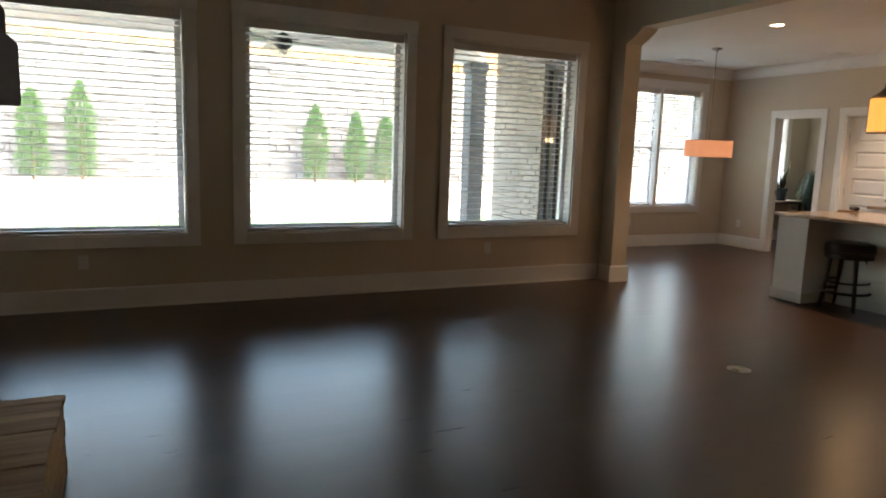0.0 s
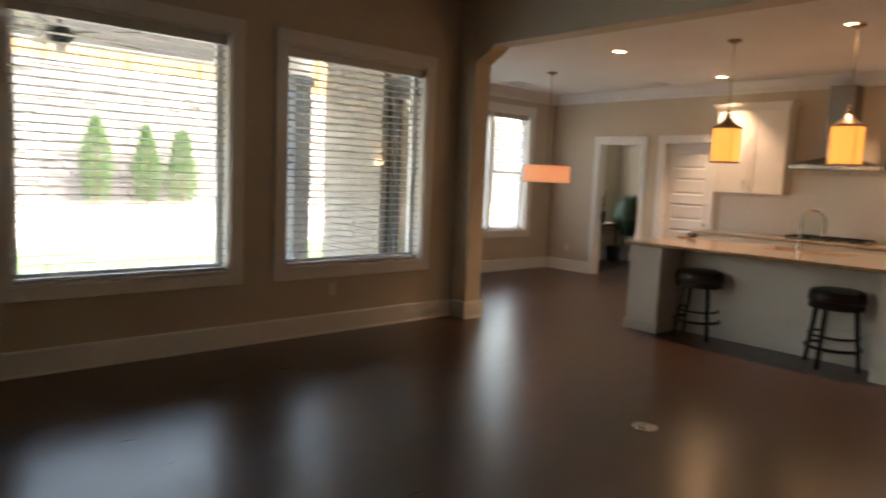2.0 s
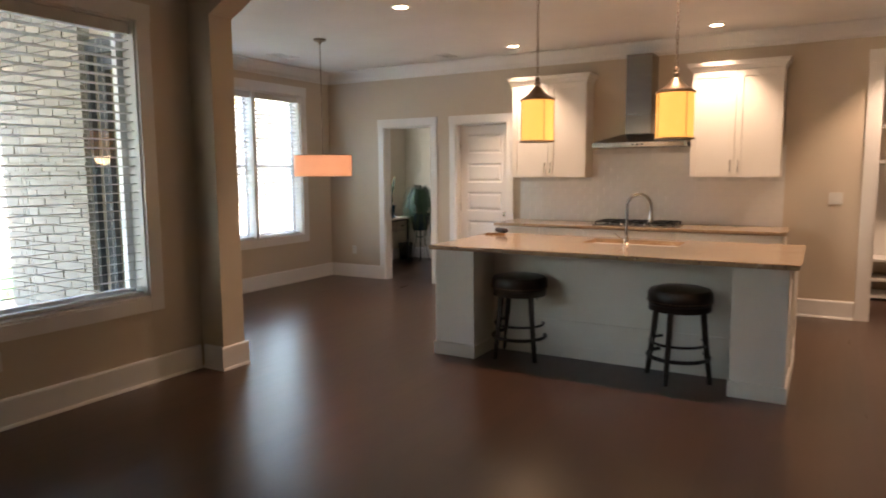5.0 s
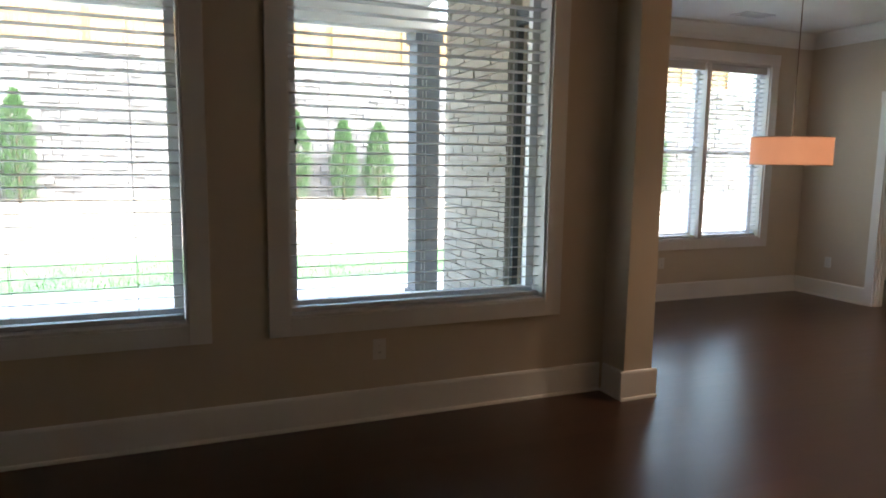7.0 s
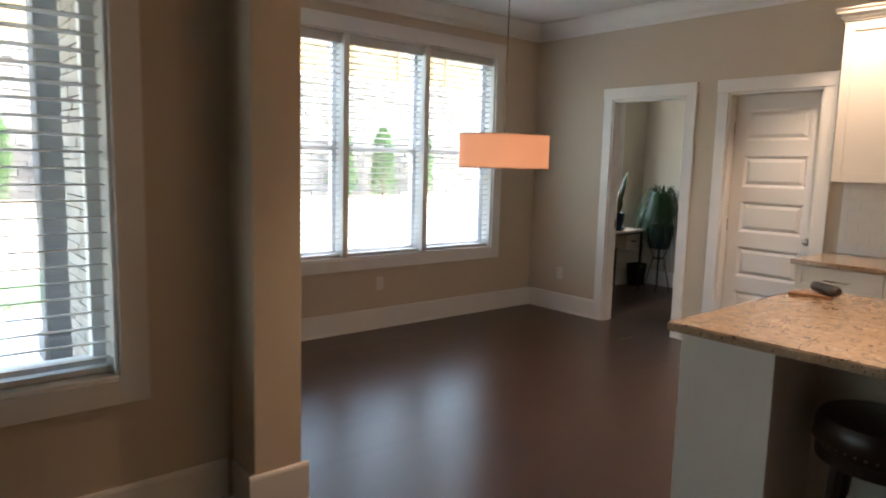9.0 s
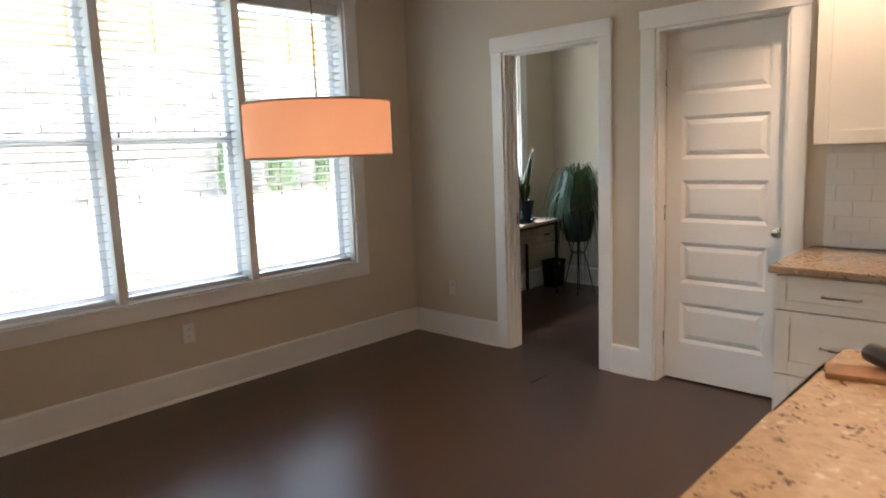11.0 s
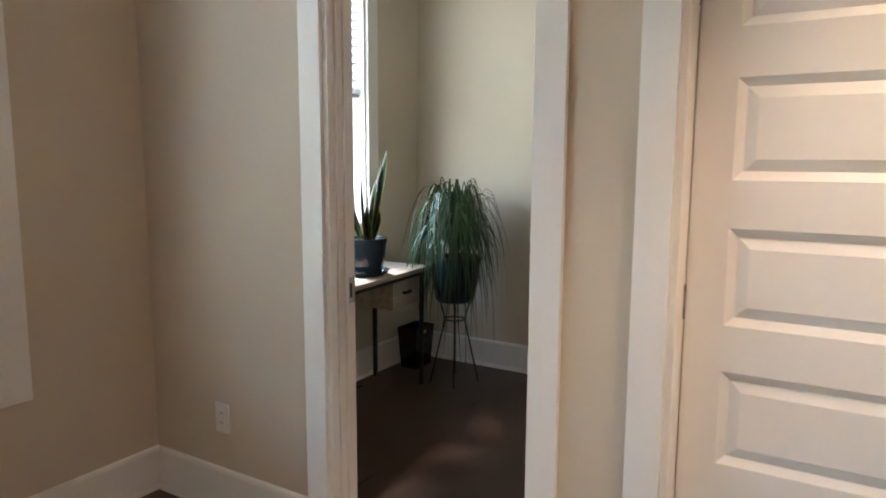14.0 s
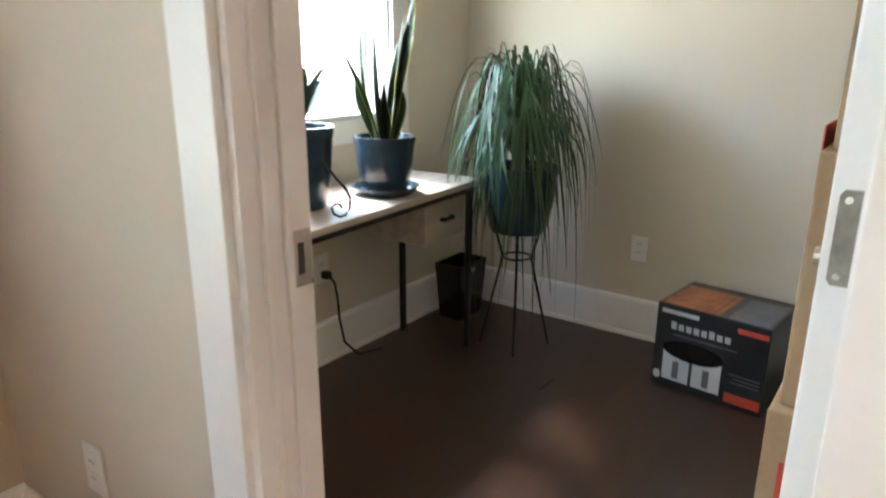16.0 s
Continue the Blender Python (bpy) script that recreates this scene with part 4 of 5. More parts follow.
def stool(x, y, turn):
    s = thing("bar_stool", (0, 0, 0), "round dark leather bar stool with nailheads and four splayed legs", "stool", "bar stools")
    part("seat", lathe([(0.001, 0.545), (0.19, 0.545), (0.20, 0.56), (0.20, 0.60), (0.198, 0.625), (0.185, 0.648), (0.14, 0.662), (0.001, 0.668)], (0, 0, 0), 40), M_LEATHER, s, "dark brown leather cushion", True)
    part("apron", lathe([(0.185, 0.50), (0.192, 0.502), (0.192, 0.544), (0.185, 0.546), (0.17, 0.544), (0.17, 0.50), (0.185, 0.50)], (0, 0, 0), 40), M_DKWOOD, s)
    g = bmesh.new()
    for k in range(44):
        a = 2 * math.pi * k / 44
        bmesh.ops.create_icosphere(g, subdivisions=1, radius=0.005, matrix=Matrix.Translation((0.2005 * math.cos(a), 0.2005 * math.sin(a), 0.568)))
    part("nailheads", g, M_BRONZE, s, "row of bronze nailheads")
    for k in range(4):
        a = math.pi / 4 + k * math.pi / 2
        c, d = math.cos(a), math.sin(a)
        part("leg", tube([(0.15 * c, 0.15 * d, 0.52), (0.165 * c, 0.165 * d, 0.35), (0.205 * c, 0.205 * d, 0.0)], 0.021, 8, taper=0.8), M_DKWOOD, s)
    part("foot_ring", tube([(0.188 * math.cos(u), 0.188 * math.sin(u), 0.17) for u in [2 * math.pi * i / 36 for i in range(37)]], 0.014, 8), M_DKWOOD, s)
    part("upper_ring", tube([(0.174 * math.cos(u), 0.174 * math.sin(u), 0.27) for u in [2 * math.pi * i / 36 for i in range(37)]], 0.010, 8), M_DKWOOD, s)
    s.matrix_basis = pose(x, y, 0, 0, 0, turn)
    s.scale = (1.1, 1.1, 1.0)
    return s


st = stool(6.64, 4.41, 10)
copy_thing(st, pose(6.62, 3.18, 0, 0, 0, 35))

# tall oven cabinet and refrigerator
oc = thing("oven_cabinet", (7.9, 0.55, 0), "white tall cabinet holding two steel wall ovens", "cabinet")
part("body", box(7.20, 8.338, 0.21, 0.84, 0.001, 2.46), M_CAB, oc)
shaker(oc, "drawer", "y", 0.84, 1, 7.21, 8.33, 0.12, 0.42, (7.77, 0.28, False, 0.2))
shaker(oc, "door", "y", 0.84, 1, 7.21, 7.768, 1.90, 2.45, (7.73, 2.0, True, 0.12))
shaker(oc, "door", "y", 0.84, 1, 7.772, 8.33, 1.90, 2.45, (7.81, 2.0, True, 0.12))
g = bmesh.new()
for o, a, e in ((0.01, 0, 0.03), (0.03, 0.03, 0.06), (0.05, 0.06, 0.085)):
    box(7.20 - o, 8.338, 0.21, 0.86 + o, 2.46 + a, 2.46 + e, g)
part("crown", g, M_CAB, oc)
for z0, z1 in ((0.46, 1.12), (1.16, 1.86)):
    ov = part("oven", box(7.26, 8.28, 0.841, 0.865, z0, z1, bevel=0.003), M_STEEL, oc, "stainless steel wall oven")
    part("oven_window", box(7.36, 8.18, 0.8655, 0.868, z0 + 0.08, z1 - 0.2), M_BLACKG, ov)
    part("oven_panel", box(7.28, 8.26, 0.8655, 0.868, z1 - 0.1, z1 - 0.015), M_BLACKG, ov)
    part("oven_handle", tube([(7.34, 0.866, z1 - 0.14), (7.34, 0.915, z1 - 0.14), (8.20, 0.915, z1 - 0.14), (8.20, 0.866, z1 - 0.14)], 0.011, 8), M_STEEL, ov)
bc = thing("base_cabinet", (6.4, 0.5, 0), "white shaker base cabinet beside the ovens", "cabinet", "base cabinets")
part("body", box(5.47, 7.195, 0.21, 0.80, 0.001, 0.857), M_CAB, bc)
for k in range(3):
    shaker(bc, "door", "y", 0.80, 1, 5.48 + k * 0.57, 6.045 + k * 0.57, 0.12, 0.85, (5.53 + k * 0.57, 0.7, True, 0.12))
part("slab", box(5.47, 7.195, 0.21, 0.835, 0.858, 0.893, bevel=0.004), M_GRANITE, thing("worktop", (6.3, 0.5, 0.86), "granite worktop beside the ovens", "worktop"))
fp = thing("fridge_panel", (8.36, 0.65, 0), "white end panel and cupboard round the refrigerator", "cabinet")
part("side_panel", box(8.34, 8.38, 0.21, 1.10, 0.001, 2.46, bevel=0.002), M_CAB, fp)
part("bridge", box(8.38, 9.33, 0.21, 0.98, 1.86, 2.46), M_CAB, fp)
shaker(fp, "door", "y", 0.98, 1, 8.39, 8.86, 1.87, 2.45, (8.82, 1.95, True, 0.12))
shaker(fp, "door", "y", 0.98, 1, 8.864, 9.32, 1.87, 2.45, (8.90, 1.95, True, 0.12))
rf = thing("refrigerator", (8.85, 0.7, 0), "stainless steel french-door refrigerator", "refrigerator")
part("case", box(8.41, 9.31, 0.25, 1.13, 0.03, 1.80), M_BLACKG, rf)
part("feet", box(8.45, 9.27, 0.30, 1.05, 0.001, 0.03), M_BLACK, rf)
for p, q, r, t in ((8.41, 8.857, 0.72, 1.79), (8.863, 9.31, 0.72, 1.79), (8.41, 9.31, 0.06, 0.71)):
    dr = part("door", box(p, q, 1.135, 1.20, r, t, bevel=0.008), M_STEEL, rf)
    if r > 0.5:
        hx = q - 0.045 if q < 9 else p + 0.045
        pts = [(hx, 1.20, r + 0.12), (hx, 1.25, r + 0.16), (hx, 1.262, r + 0.5), (hx, 1.25, t - 0.2), (hx, 1.20, t - 0.16)]
    else:
        pts = [(8.5, 1.20, 0.62), (8.53, 1.255, 0.62), (9.19, 1.255, 0.62), (9.22, 1.20, 0.62)]
    part("handle", tube(pts, 0.012, 10), M_STEEL, dr)

# mud room: locker bench and outer door
lk = thing("locker_bench", (10.9, 1.95, 0), "white mud room locker with bench, cubby and hooks", "locker")
for p, q in ((1.52, 1.55), (2.41, 2.44)):
    part("side", box(10.62, 11.098, p, q, 0.001, 2.02 if p > 2 else 0.46, bevel=0.002), M_TRIM, lk)
for z in (0.03, 0.22, 0.44):
    part("shelf", box(10.62, 11.098, 1.552, 2.408, z, z + 0.03, bevel=0.002), M_TRIM, lk)
part("back_panel", box(11.07, 11.098, 1.552, 2.408, 0.475, 1.52), M_TRIM, lk)
b = bmesh.new()
for u in ((1.552, 2.408, 1.53, 1.57), (1.552, 2.408, 1.94, 1.97), (1.552, 1.58, 1.57, 1.94), (2.38, 2.408, 1.57, 1.94), (2.02, 2.05, 1.57, 1.94)):
    box(10.80, 11.098, u[0], u[1], u[2], u[3], b)
part("cubby", b, M_TRIM, lk)
for y in (1.72, 1.95, 2.2):
    part("coat_hook", tube([(11.068, y, 1.46), (11.02, y, 1.44), (10.99, y, 1.47)], 0.007, 8), M_BRONZE, lk)
lk.location.y -= 0.08
md = thing("door_2", (11.09, 1.05, 0.01), "white outer door with a curtained window", "door", kind="structure")
part("leaf", box(11.06, 11.098, 0.60, 1.44, 0.01, 2.05, bevel=0.003), M_DOOR, md)
part("pane", box(11.052, 11.059, 0.74, 1.30, 1.05, 1.92), M_CLOTH, md, "pale curtain behind the door glass")
b = bmesh.new()
for u in ((0.70, 0.74, 1.01, 1.96), (1.30, 1.34, 1.01, 1.96), (0.74, 1.30, 1.01, 1.05), (0.74, 1.30, 1.92, 1.96)):
    box(11.045, 11.0595, u[0], u[1], u[2], u[3], b)
part("window_frame", b, M_DOOR, md)
part("roller", box(11.03, 11.05, 0.75, 1.29, 1.80, 1.915, bevel=0.004), M_CARD, md, "brown rolled shade")
knob(md, 11.06, 1.37, 0.94)
b = bmesh.new()
for u in ((0.49, 0.597, 0.0, 2.06), (1.443, 1.515, 0.0, 2.06), (0.49, 1.515, 2.06, 2.17)):
    box(11.075, 11.0985, u[0], u[1], u[2], u[3], b, 0.002)
part("casing", b, M_TRIM, md)

md.location.y -= 0.08

# ---- living room: fireplace corner ----
structure("chimney_breast", box(-1.2, -0.52, -0.6, 3.05, 0.0, LIV - 0.05), M_WALL, "beige painted chimney breast", "wall")
ht = thing("hearth", (-0.2, 1.4, 0), "raised hearth faced with tan split planks", "hearth")
part("core", box(-0.5195, 0.012, -0.45, 3.305, 0.001, 0.335), M_TAN, ht)
random.seed(5)
y = -0.45
while y < 3.30:
    w = min(random.choice((0.075, 0.095, 0.115)), 3.318 - y)
    if w > 0.02:
        part("plank", box(-0.5195, 0.025 + random.uniform(0, 0.012), y + 0.001, y + w - 0.002, 0.336, 0.352 + random.uniform(0, 0.008), bevel=0.003), M_TAN, ht)
    y += w
for k in range(4):
    z = 0.005 + k * 0.082
    part("plank", box(-0.50, 0.029 - 0.004 * (k % 2), 3.3055, 3.322 + 0.003 * (k % 2), z, z + 0.079, bevel=0.003), M_TAN, ht)
    part("plank", box(0.0125, 0.025, -0.45, 3.303, z, z + 0.079, bevel=0.003), M_TAN, ht)
ml = thing("mantel", (-0.25, 1.3, 1.5), "thick dark rough wooden mantel beam", "mantel")
part("beam", box(-0.5195, -0.005, -0.30, 2.83, 1.50, 1.70, bevel=0.012), M_MANTEL, ml)
part("cornice", box(-0.5195, -0.03, -0.25, 2.80, 1.7005, 1.80, bevel=0.02), M_MANTEL, ml)
fs = thing("fire_screen", (-0.06, 2.2, 0.36), "black iron fireplace screen standing on the hearth", "fire screen")
b = bmesh.new()
for u in ((1.30, 1.325, 0.362, 1.02), (2.76, 2.785, 0.362, 1.02), (1.325, 2.76, 0.362, 0.385)):
    box(-0.165, -0.14, u[0], u[1], u[2], u[3], b, 0.003)
part("frame", b, M_BLACK, fs)
pts = [(-0.1525, 2.0425 + 0.7175 * math.cos(u), 1.01 + 0.10 * math.sin(u)) for u in [math.pi * i / 20 for i in range(21)]]
part("arch", tube(pts, 0.013, 8), M_BLACK, fs)
b = bmesh.new()
for k in range(70):
    y = 1.33 + k * 0.0205
    box(-0.1565, -0.1535, y, y + 0.014, 0.386, 1.01 + 0.09 * math.sqrt(max(0, 1 - ((y - 2.04) / 0.72) ** 2)), b)
part("mesh_panel", b, M_BLACK, fs)
pts = [(-0.15, 2.70, 1.02), (-0.13, 2.72, 1.09), (-0.11, 2.76, 1.10), (-0.10, 2.79, 1.06)]
part("scroll", tube(pts, 0.007, 8), M_BLACK, fs)


# ---- office ----
tb = thing("console_table", (10.5, 8.47, 0), "pale wood topped console table with black iron legs", "table")
part("tabletop", box(9.75, 11.09, 8.27, 8.67, 0.715, 0.74, bevel=0.003), M_TABLE, tb)
b = bmesh.new()
for u in ((9.77, 11.04, 8.29, 8.312), (9.77, 11.04, 8.628, 8.65), (9.77, 9.792, 8.312, 8.628), (11.018, 11.04, 8.312, 8.628)):
    box(*u, 0.69, 0.7145, b)
part("apron", b, M_BLACK, tb)
for x in (9.781, 11.029):
    for y in (8.301, 8.639):
        part("leg", box(x - 0.011, x + 0.011, y - 0.011, y + 0.011, 0.001, 0.69), M_BLACK, tb)
dw = part("drawer_box", box(10.74, 11.03, 8.325, 8.60, 0.52, 0.689, bevel=0.002), M_TABLE, tb, "pale drawer under the top")
part("drawer_pull", tube([(10.85, 8.326, 0.605), (10.855, 8.308, 0.605), (10.915, 8.308, 0.605), (10.92, 8.326, 0.605)], 0.009, 8), M_BLACK, dw, "dark metal pull")


tb.rotation_euler = (0, 0, radians(4))
tb.location.y = 8.435


def pot(x, y, z, r, h, label, saucer=True):
    p = thing("plant_pot", (x, y, z), label, "plant pot", "glazed pots")
    z0 = z + 0.001
    if saucer:
        part("saucer", lathe([(0.001, 0), (r * 0.92, 0), (r * 1.12, 0.022), (r * 1.15, 0.03), (r * 1.08, 0.03), (r * 0.95, 0.012), (0.001, 0.012)], (x, y, z0), 36), M_POT, p, "blue glazed saucer", True)
        z0 += 0.0125
    part("bowl", lathe([(0.001, 0), (r * 0.72, 0), (r * 0.80, 0.02), (r * 0.94, h * 0.5), (r, h * 0.85), (r * 1.05, h * 0.93), (r * 1.05, h), (r * 0.95, h), (r * 0.92, h * 0.9)], (x, y, z0), 40), M_POT, p, "", True)
    part("soil", lathe([(r * 0.93, 0), (0.001, 0.008)], (x, y, z0 + h * 0.9), 24), M_SOIL, p)
    return p


def blade(b, root, tip, width, bend, seg=7, twist=0.0, fold=0.25):
    """One long leaf from root to tip, bent sideways and down by bend."""
    r, t = Vector(root), Vector(tip)
    side = (t - r).cross(Vector((0, 0, 1)))
    side = side.normalized() if side.length > 1e-4 else Vector((1, 0, 0))
    rows = []
    for i in range(seg + 1):
        u = i / seg
        c = r.lerp(t, u) + Vector(bend) * (4 * u * (1 - u))
        s = Matrix.Rotation(twist * u, 3, "Z") @ side
        w = width * (0.55 + 1.2 * u * (1 - u)) * (1 - u ** 5) + 0.0006
        rows.append((b.verts.new(c - s * w), b.verts.new(c - Vector((0, 0, w * fold)) if abs((t - r).normalized().z) < 0.8 else c + s.cross(Vector((0, 0, 1))) * w * fold), b.verts.new(c + s * w)))
    for p, q in zip(rows, rows[1:]):
        b.faces.new((p[0], p[1], q[1], q[0]))
        b.faces.new((p[1], p[2], q[2], q[1]))


pt = pot(10.62, 8.39, 0.74, 0.108, 0.195, "blue glazed pot with saucer holding a snake plant on the table")
sp = thing("snake_plant", (10.62, 8.39, 0.93), "snake plant with upright yellow-edged leaves", "plant")
random.seed(11)
leaves = [((0.02, -0.02), (0.068, -0.088), 0.50, 0.026), ((0.03, -0.01), (0.05, -0.06), 0.45, 0.026), ((-0.01, 0.0), (-0.02, 0.025), 0.40, 0.033), ((-0.02, 0.01), (-0.08, 0.11), 0.30, 0.016),
          ((0.0, -0.02), (0.03, -0.045), 0.34, 0.028), ((-0.02, 0.02), (-0.045, 0.06), 0.37, 0.010), ((0.02, 0.02), (0.05, 0.0), 0.30, 0.024), ((0.01, -0.01), (0.0, -0.01), 0.27, 0.030),
          ((-0.03, 0.02), (-0.06, 0.08), 0.21, 0.017), ((0.03, -0.02), (0.06, -0.04), 0.17, 0.024)]
for (rx, ry), (tx, ty), hh, ww in leaves:
    o = Vector((10.62, 8.39, 0.93))
    g, e = bmesh.new(), bmesh.new()
    bend = (random.uniform(-0.015, 0.015), random.uniform(-0.01, 0.01), 0)
    blade(g, o + Vector((rx, ry, 0)), o + Vector((tx, ty, hh)), ww * 1.3, bend, 9, random.uniform(-1.2, 1.2))
    lf = part("leaf", g, M_SNAKE, sp)
    k = [v.co.copy() for v in lf.data.vertices]
    for a in (0, 2):
        for i in range(9):
            p0, p1 = k[3 * i + a], k[3 * (i + 1) + a]
            m0, m1 = k[3 * i + 1], k[3 * (i + 1) + 1]
            q0, q1 = p0 + (p0 - m0) * 0.22, p1 + (p1 - m1) * 0.22
            e.faces.new([e.verts.new(v) for v in (p0, p1, q1, q0)])
    bmesh.ops.translate(e, vec=base(sp), verts=e.verts)
    part("leaf_edge", e, M_EDGE, lf, "pale yellow leaf edge")
pot(10.27, 8.46, 0.74, 0.115, 0.265, "dark blue glazed pot on the table beside the door", False)
op = thing("leafy_plant", (10.27, 8.46, 0.985), "small dark broad-leaved plant in a pot", "plant")
random.seed(3)
for k in range(11):
    a = k * 2.4
    g = bmesh.new()
    o = Vector((10.27, 8.46, 0.985))
    blade(g, o, o + Vector((0.15 * math.cos(a), 0.13 * math.sin(a), 0.13 + 0.09 * random.random())), 0.036, (0, 0, 0.05), 6)
    part("leaf", g, M_LEAF, op)
sc = thing("iron_scroll", (10.235, 8.24, 0.741), "black wrought iron scroll ornament on the table", "ornament")
curl = [(-0.045, 0.185), (-0.030, 0.150), (-0.008, 0.120), (0.015, 0.095), (0.030, 0.065), (0.028, 0.032), (0.014, 0.010), (-0.004, 0.004), (-0.022, 0.013), (-0.028, 0.030), (-0.018, 0.045), (-0.002, 0.044), (0.004, 0.032)]
part("rod", tube([(10.235 + 0.6 * r, 8.24 - 0.8 * r, 0.7425 + z) for r, z in curl], 0.0045, 8), M_BLACK, sc, "", True)

# tall plant on a stand in the corner
PX, PY = 11.20, 8.16
pst = thing("plant_stand", (PX, PY, 0), "thin black wire plant stand with splayed legs", "plant stand")
for k in range(4):
    a = 0.5 + k * math.pi / 2
    c, s = math.cos(a), math.sin(a)
    part("leg", tube([(PX + 0.13 * c, PY + 0.13 * s, 0.64), (PX + 0.06 * c, PY + 0.06 * s, 0.40), (PX + 0.15 * c, PY + 0.15 * s, 0.001)], 0.006, 6), M_BLACK, pst)
for r, z in ((0.13, 0.63), (0.06, 0.40)):
    part("hoop", tube([(PX + r * math.cos(u), PY + r * math.sin(u), z) for u in [2 * math.pi * i / 24 for i in range(25)]], 0.005, 6), M_BLACK, pst)
pot(PX, PY, 0.515, 0.155, 0.275, "large blue glazed pot in a wire stand", False)
pp = thing("ponytail_palm", (PX, PY, 0.71), "bushy ponytail palm with long drooping leaves", "plant")
part("stem", lathe([(0.05, 0), (0.055, 0.03), (0.03, 0.08), (0.02, 0.16), (0.001, 0.17)], (PX, PY, 0.71), 14), M_BARK, pp, "", True)
random.seed(21)
g = bmesh.new()
for k in range(340):
    a = random.uniform(0, 2 * math.pi)
    kind = random.random()
    reach = random.uniform(0.05, 0.30)
    rise = random.uniform(0.10, 0.42) * (1 - 0.9 * max(0, reach - 0.16))
    drop = random.uniform(-0.05, 0.28) if kind < 0.72 else random.uniform(0.28, 0.55) if kind < 0.93 else random.uniform(0.55, 0.72)
    o = Vector((PX + 0.025 * math.cos(a), PY + 0.025 * math.sin(a), 0.84 + random.uniform(-0.03, 0.03)))
    c0, sd = Vector((math.cos(a), math.sin(a), 0)), Vector((-math.sin(a), math.cos(a), 0))
    wd, sway = random.uniform(0.0032, 0.0072), random.uniform(-0.16, 0.16)
    fold = random.uniform(0.3, 0.5)
    rows = []
    sg = 11
    for i in range(sg + 1):
        u = i / sg
        # rises to the crest at u = fold, then hangs
        z = rise * math.sin(min(u / fold, 1) * math.pi / 2) if u < fold else rise - (rise + drop) * ((u - fold) / (1 - fold)) ** 1.7
        c = o + c0 * (reach * (1 - (1 - u) ** 1.8)) + sd * (sway * u * u) + Vector((0, 0, z))
        c.x, c.y, c.z = min(c.x, 11.59), min(c.y, 8.69), max(c.z, 0.02)
        w = wd * min(1, 0.4 + 3 * u) * (1 - u ** 3) + 0.0007
        rows.append((g.verts.new(c - sd * w), g.verts.new(c - Vector((0, 0, 0.35 * w))), g.verts.new(c + sd * w)))
    for p, q in zip(rows, rows[1:]):
        g.faces.new((p[0], p[1], q[1], q[0]))
        g.faces.new((p[1], p[2], q[2], q[1]))
part("foliage", g, M_LEAF, pp, "long thin green leaves")

bn = thing("waste_bin", (11.35, 8.55, 0), "small black open bin under the table", "bin")
g = bmesh.new()
lo = [g.verts.new((11.35 + x, 8.55 + y, 0.001)) for x, y in ((-0.09, -0.06), (0.09, -0.06), (0.09, 0.06), (-0.09, 0.06))]
hi = [g.verts.new((11.35 + x, 8.55 + y, 0.275)) for x, y in ((-0.11, -0.075), (0.11, -0.075), (0.11, 0.075), (-0.11, 0.075))]
hj = [g.verts.new((11.35 + x, 8.55 + y, 0.275)) for x, y in ((-0.104, -0.069), (0.104, -0.069), (0.104, 0.069), (-0.104, 0.069))]
lj = [g.verts.new((11.35 + x, 8.55 + y, 0.02)) for x, y in ((-0.085, -0.055), (0.085, -0.055), (0.085, 0.055), (-0.085, 0.055))]
for p, q in ((lo, hi), (hi, hj), (hj, lj)):
    for i in range(4):
        g.faces.new((p[i], p[(i + 1) % 4], q[(i + 1) % 4], q[i]))
g.faces.new(lo[::-1])
g.faces.new(lj)
part("shell", g, M_BLACKG, bn)
part("tag", box(11.29, 11.35, 8.4695, 8.4735, 0.235, 0.255), M_EDGE, bn, "small yellow tag")
cd = thing("power_cord", (10.58, 8.65, 0.0), "black power cord hanging from the outlet", "cord")
part("plug", box(10.562, 10.592, 8.655, 8.690, 0.365, 0.395, bevel=0.005), M_BLACK, cd)
part("wire", tube([(10.577, 8.66, 0.38), (10.590, 8.64, 0.35), (10.602, 8.64, 0.28), (10.608, 8.64, 0.19), (10.632, 8.64, 0.08), (10.69, 8.62, 0.008), (10.80, 8.58, 0.006)], 0.005, 6), M_BLACK, cd)

# printed carton
bx = thing("appliance_box", (11.335, 7.32, 0), "black printed carton with pale lettering and food picture", "box")


def on_box(nm, bb, mt, par, lab=""):
    bmesh.ops.transform(bb, matrix=Matrix.Translation((11.335, 7.32, 0)) @ Matrix.Rotation(radians(-7), 4, "Z"), verts=bb.verts)
    return part(nm, bb, mt, par, lab)


def disc(y, z, ry, rz, seg=24):
    """A printed oval on the carton's front."""
    g = bmesh.new()
    f = [g.verts.new((-0.1605, y + ry * math.cos(2 * math.pi * k / seg), z + rz * math.sin(2 * math.pi * k / seg))) for k in range(seg)]
    g.faces.new(f[::-1])
    r = bmesh.ops.extrude_face_region(g, geom=list(g.faces))
    bmesh.ops.translate(g, vec=(-0.001, 0, 0), verts=[v for v in r["geom"] if isinstance(v, bmesh.types.BMVert)])
    bmesh.ops.recalc_face_normals(g, faces=g.faces)
    return g


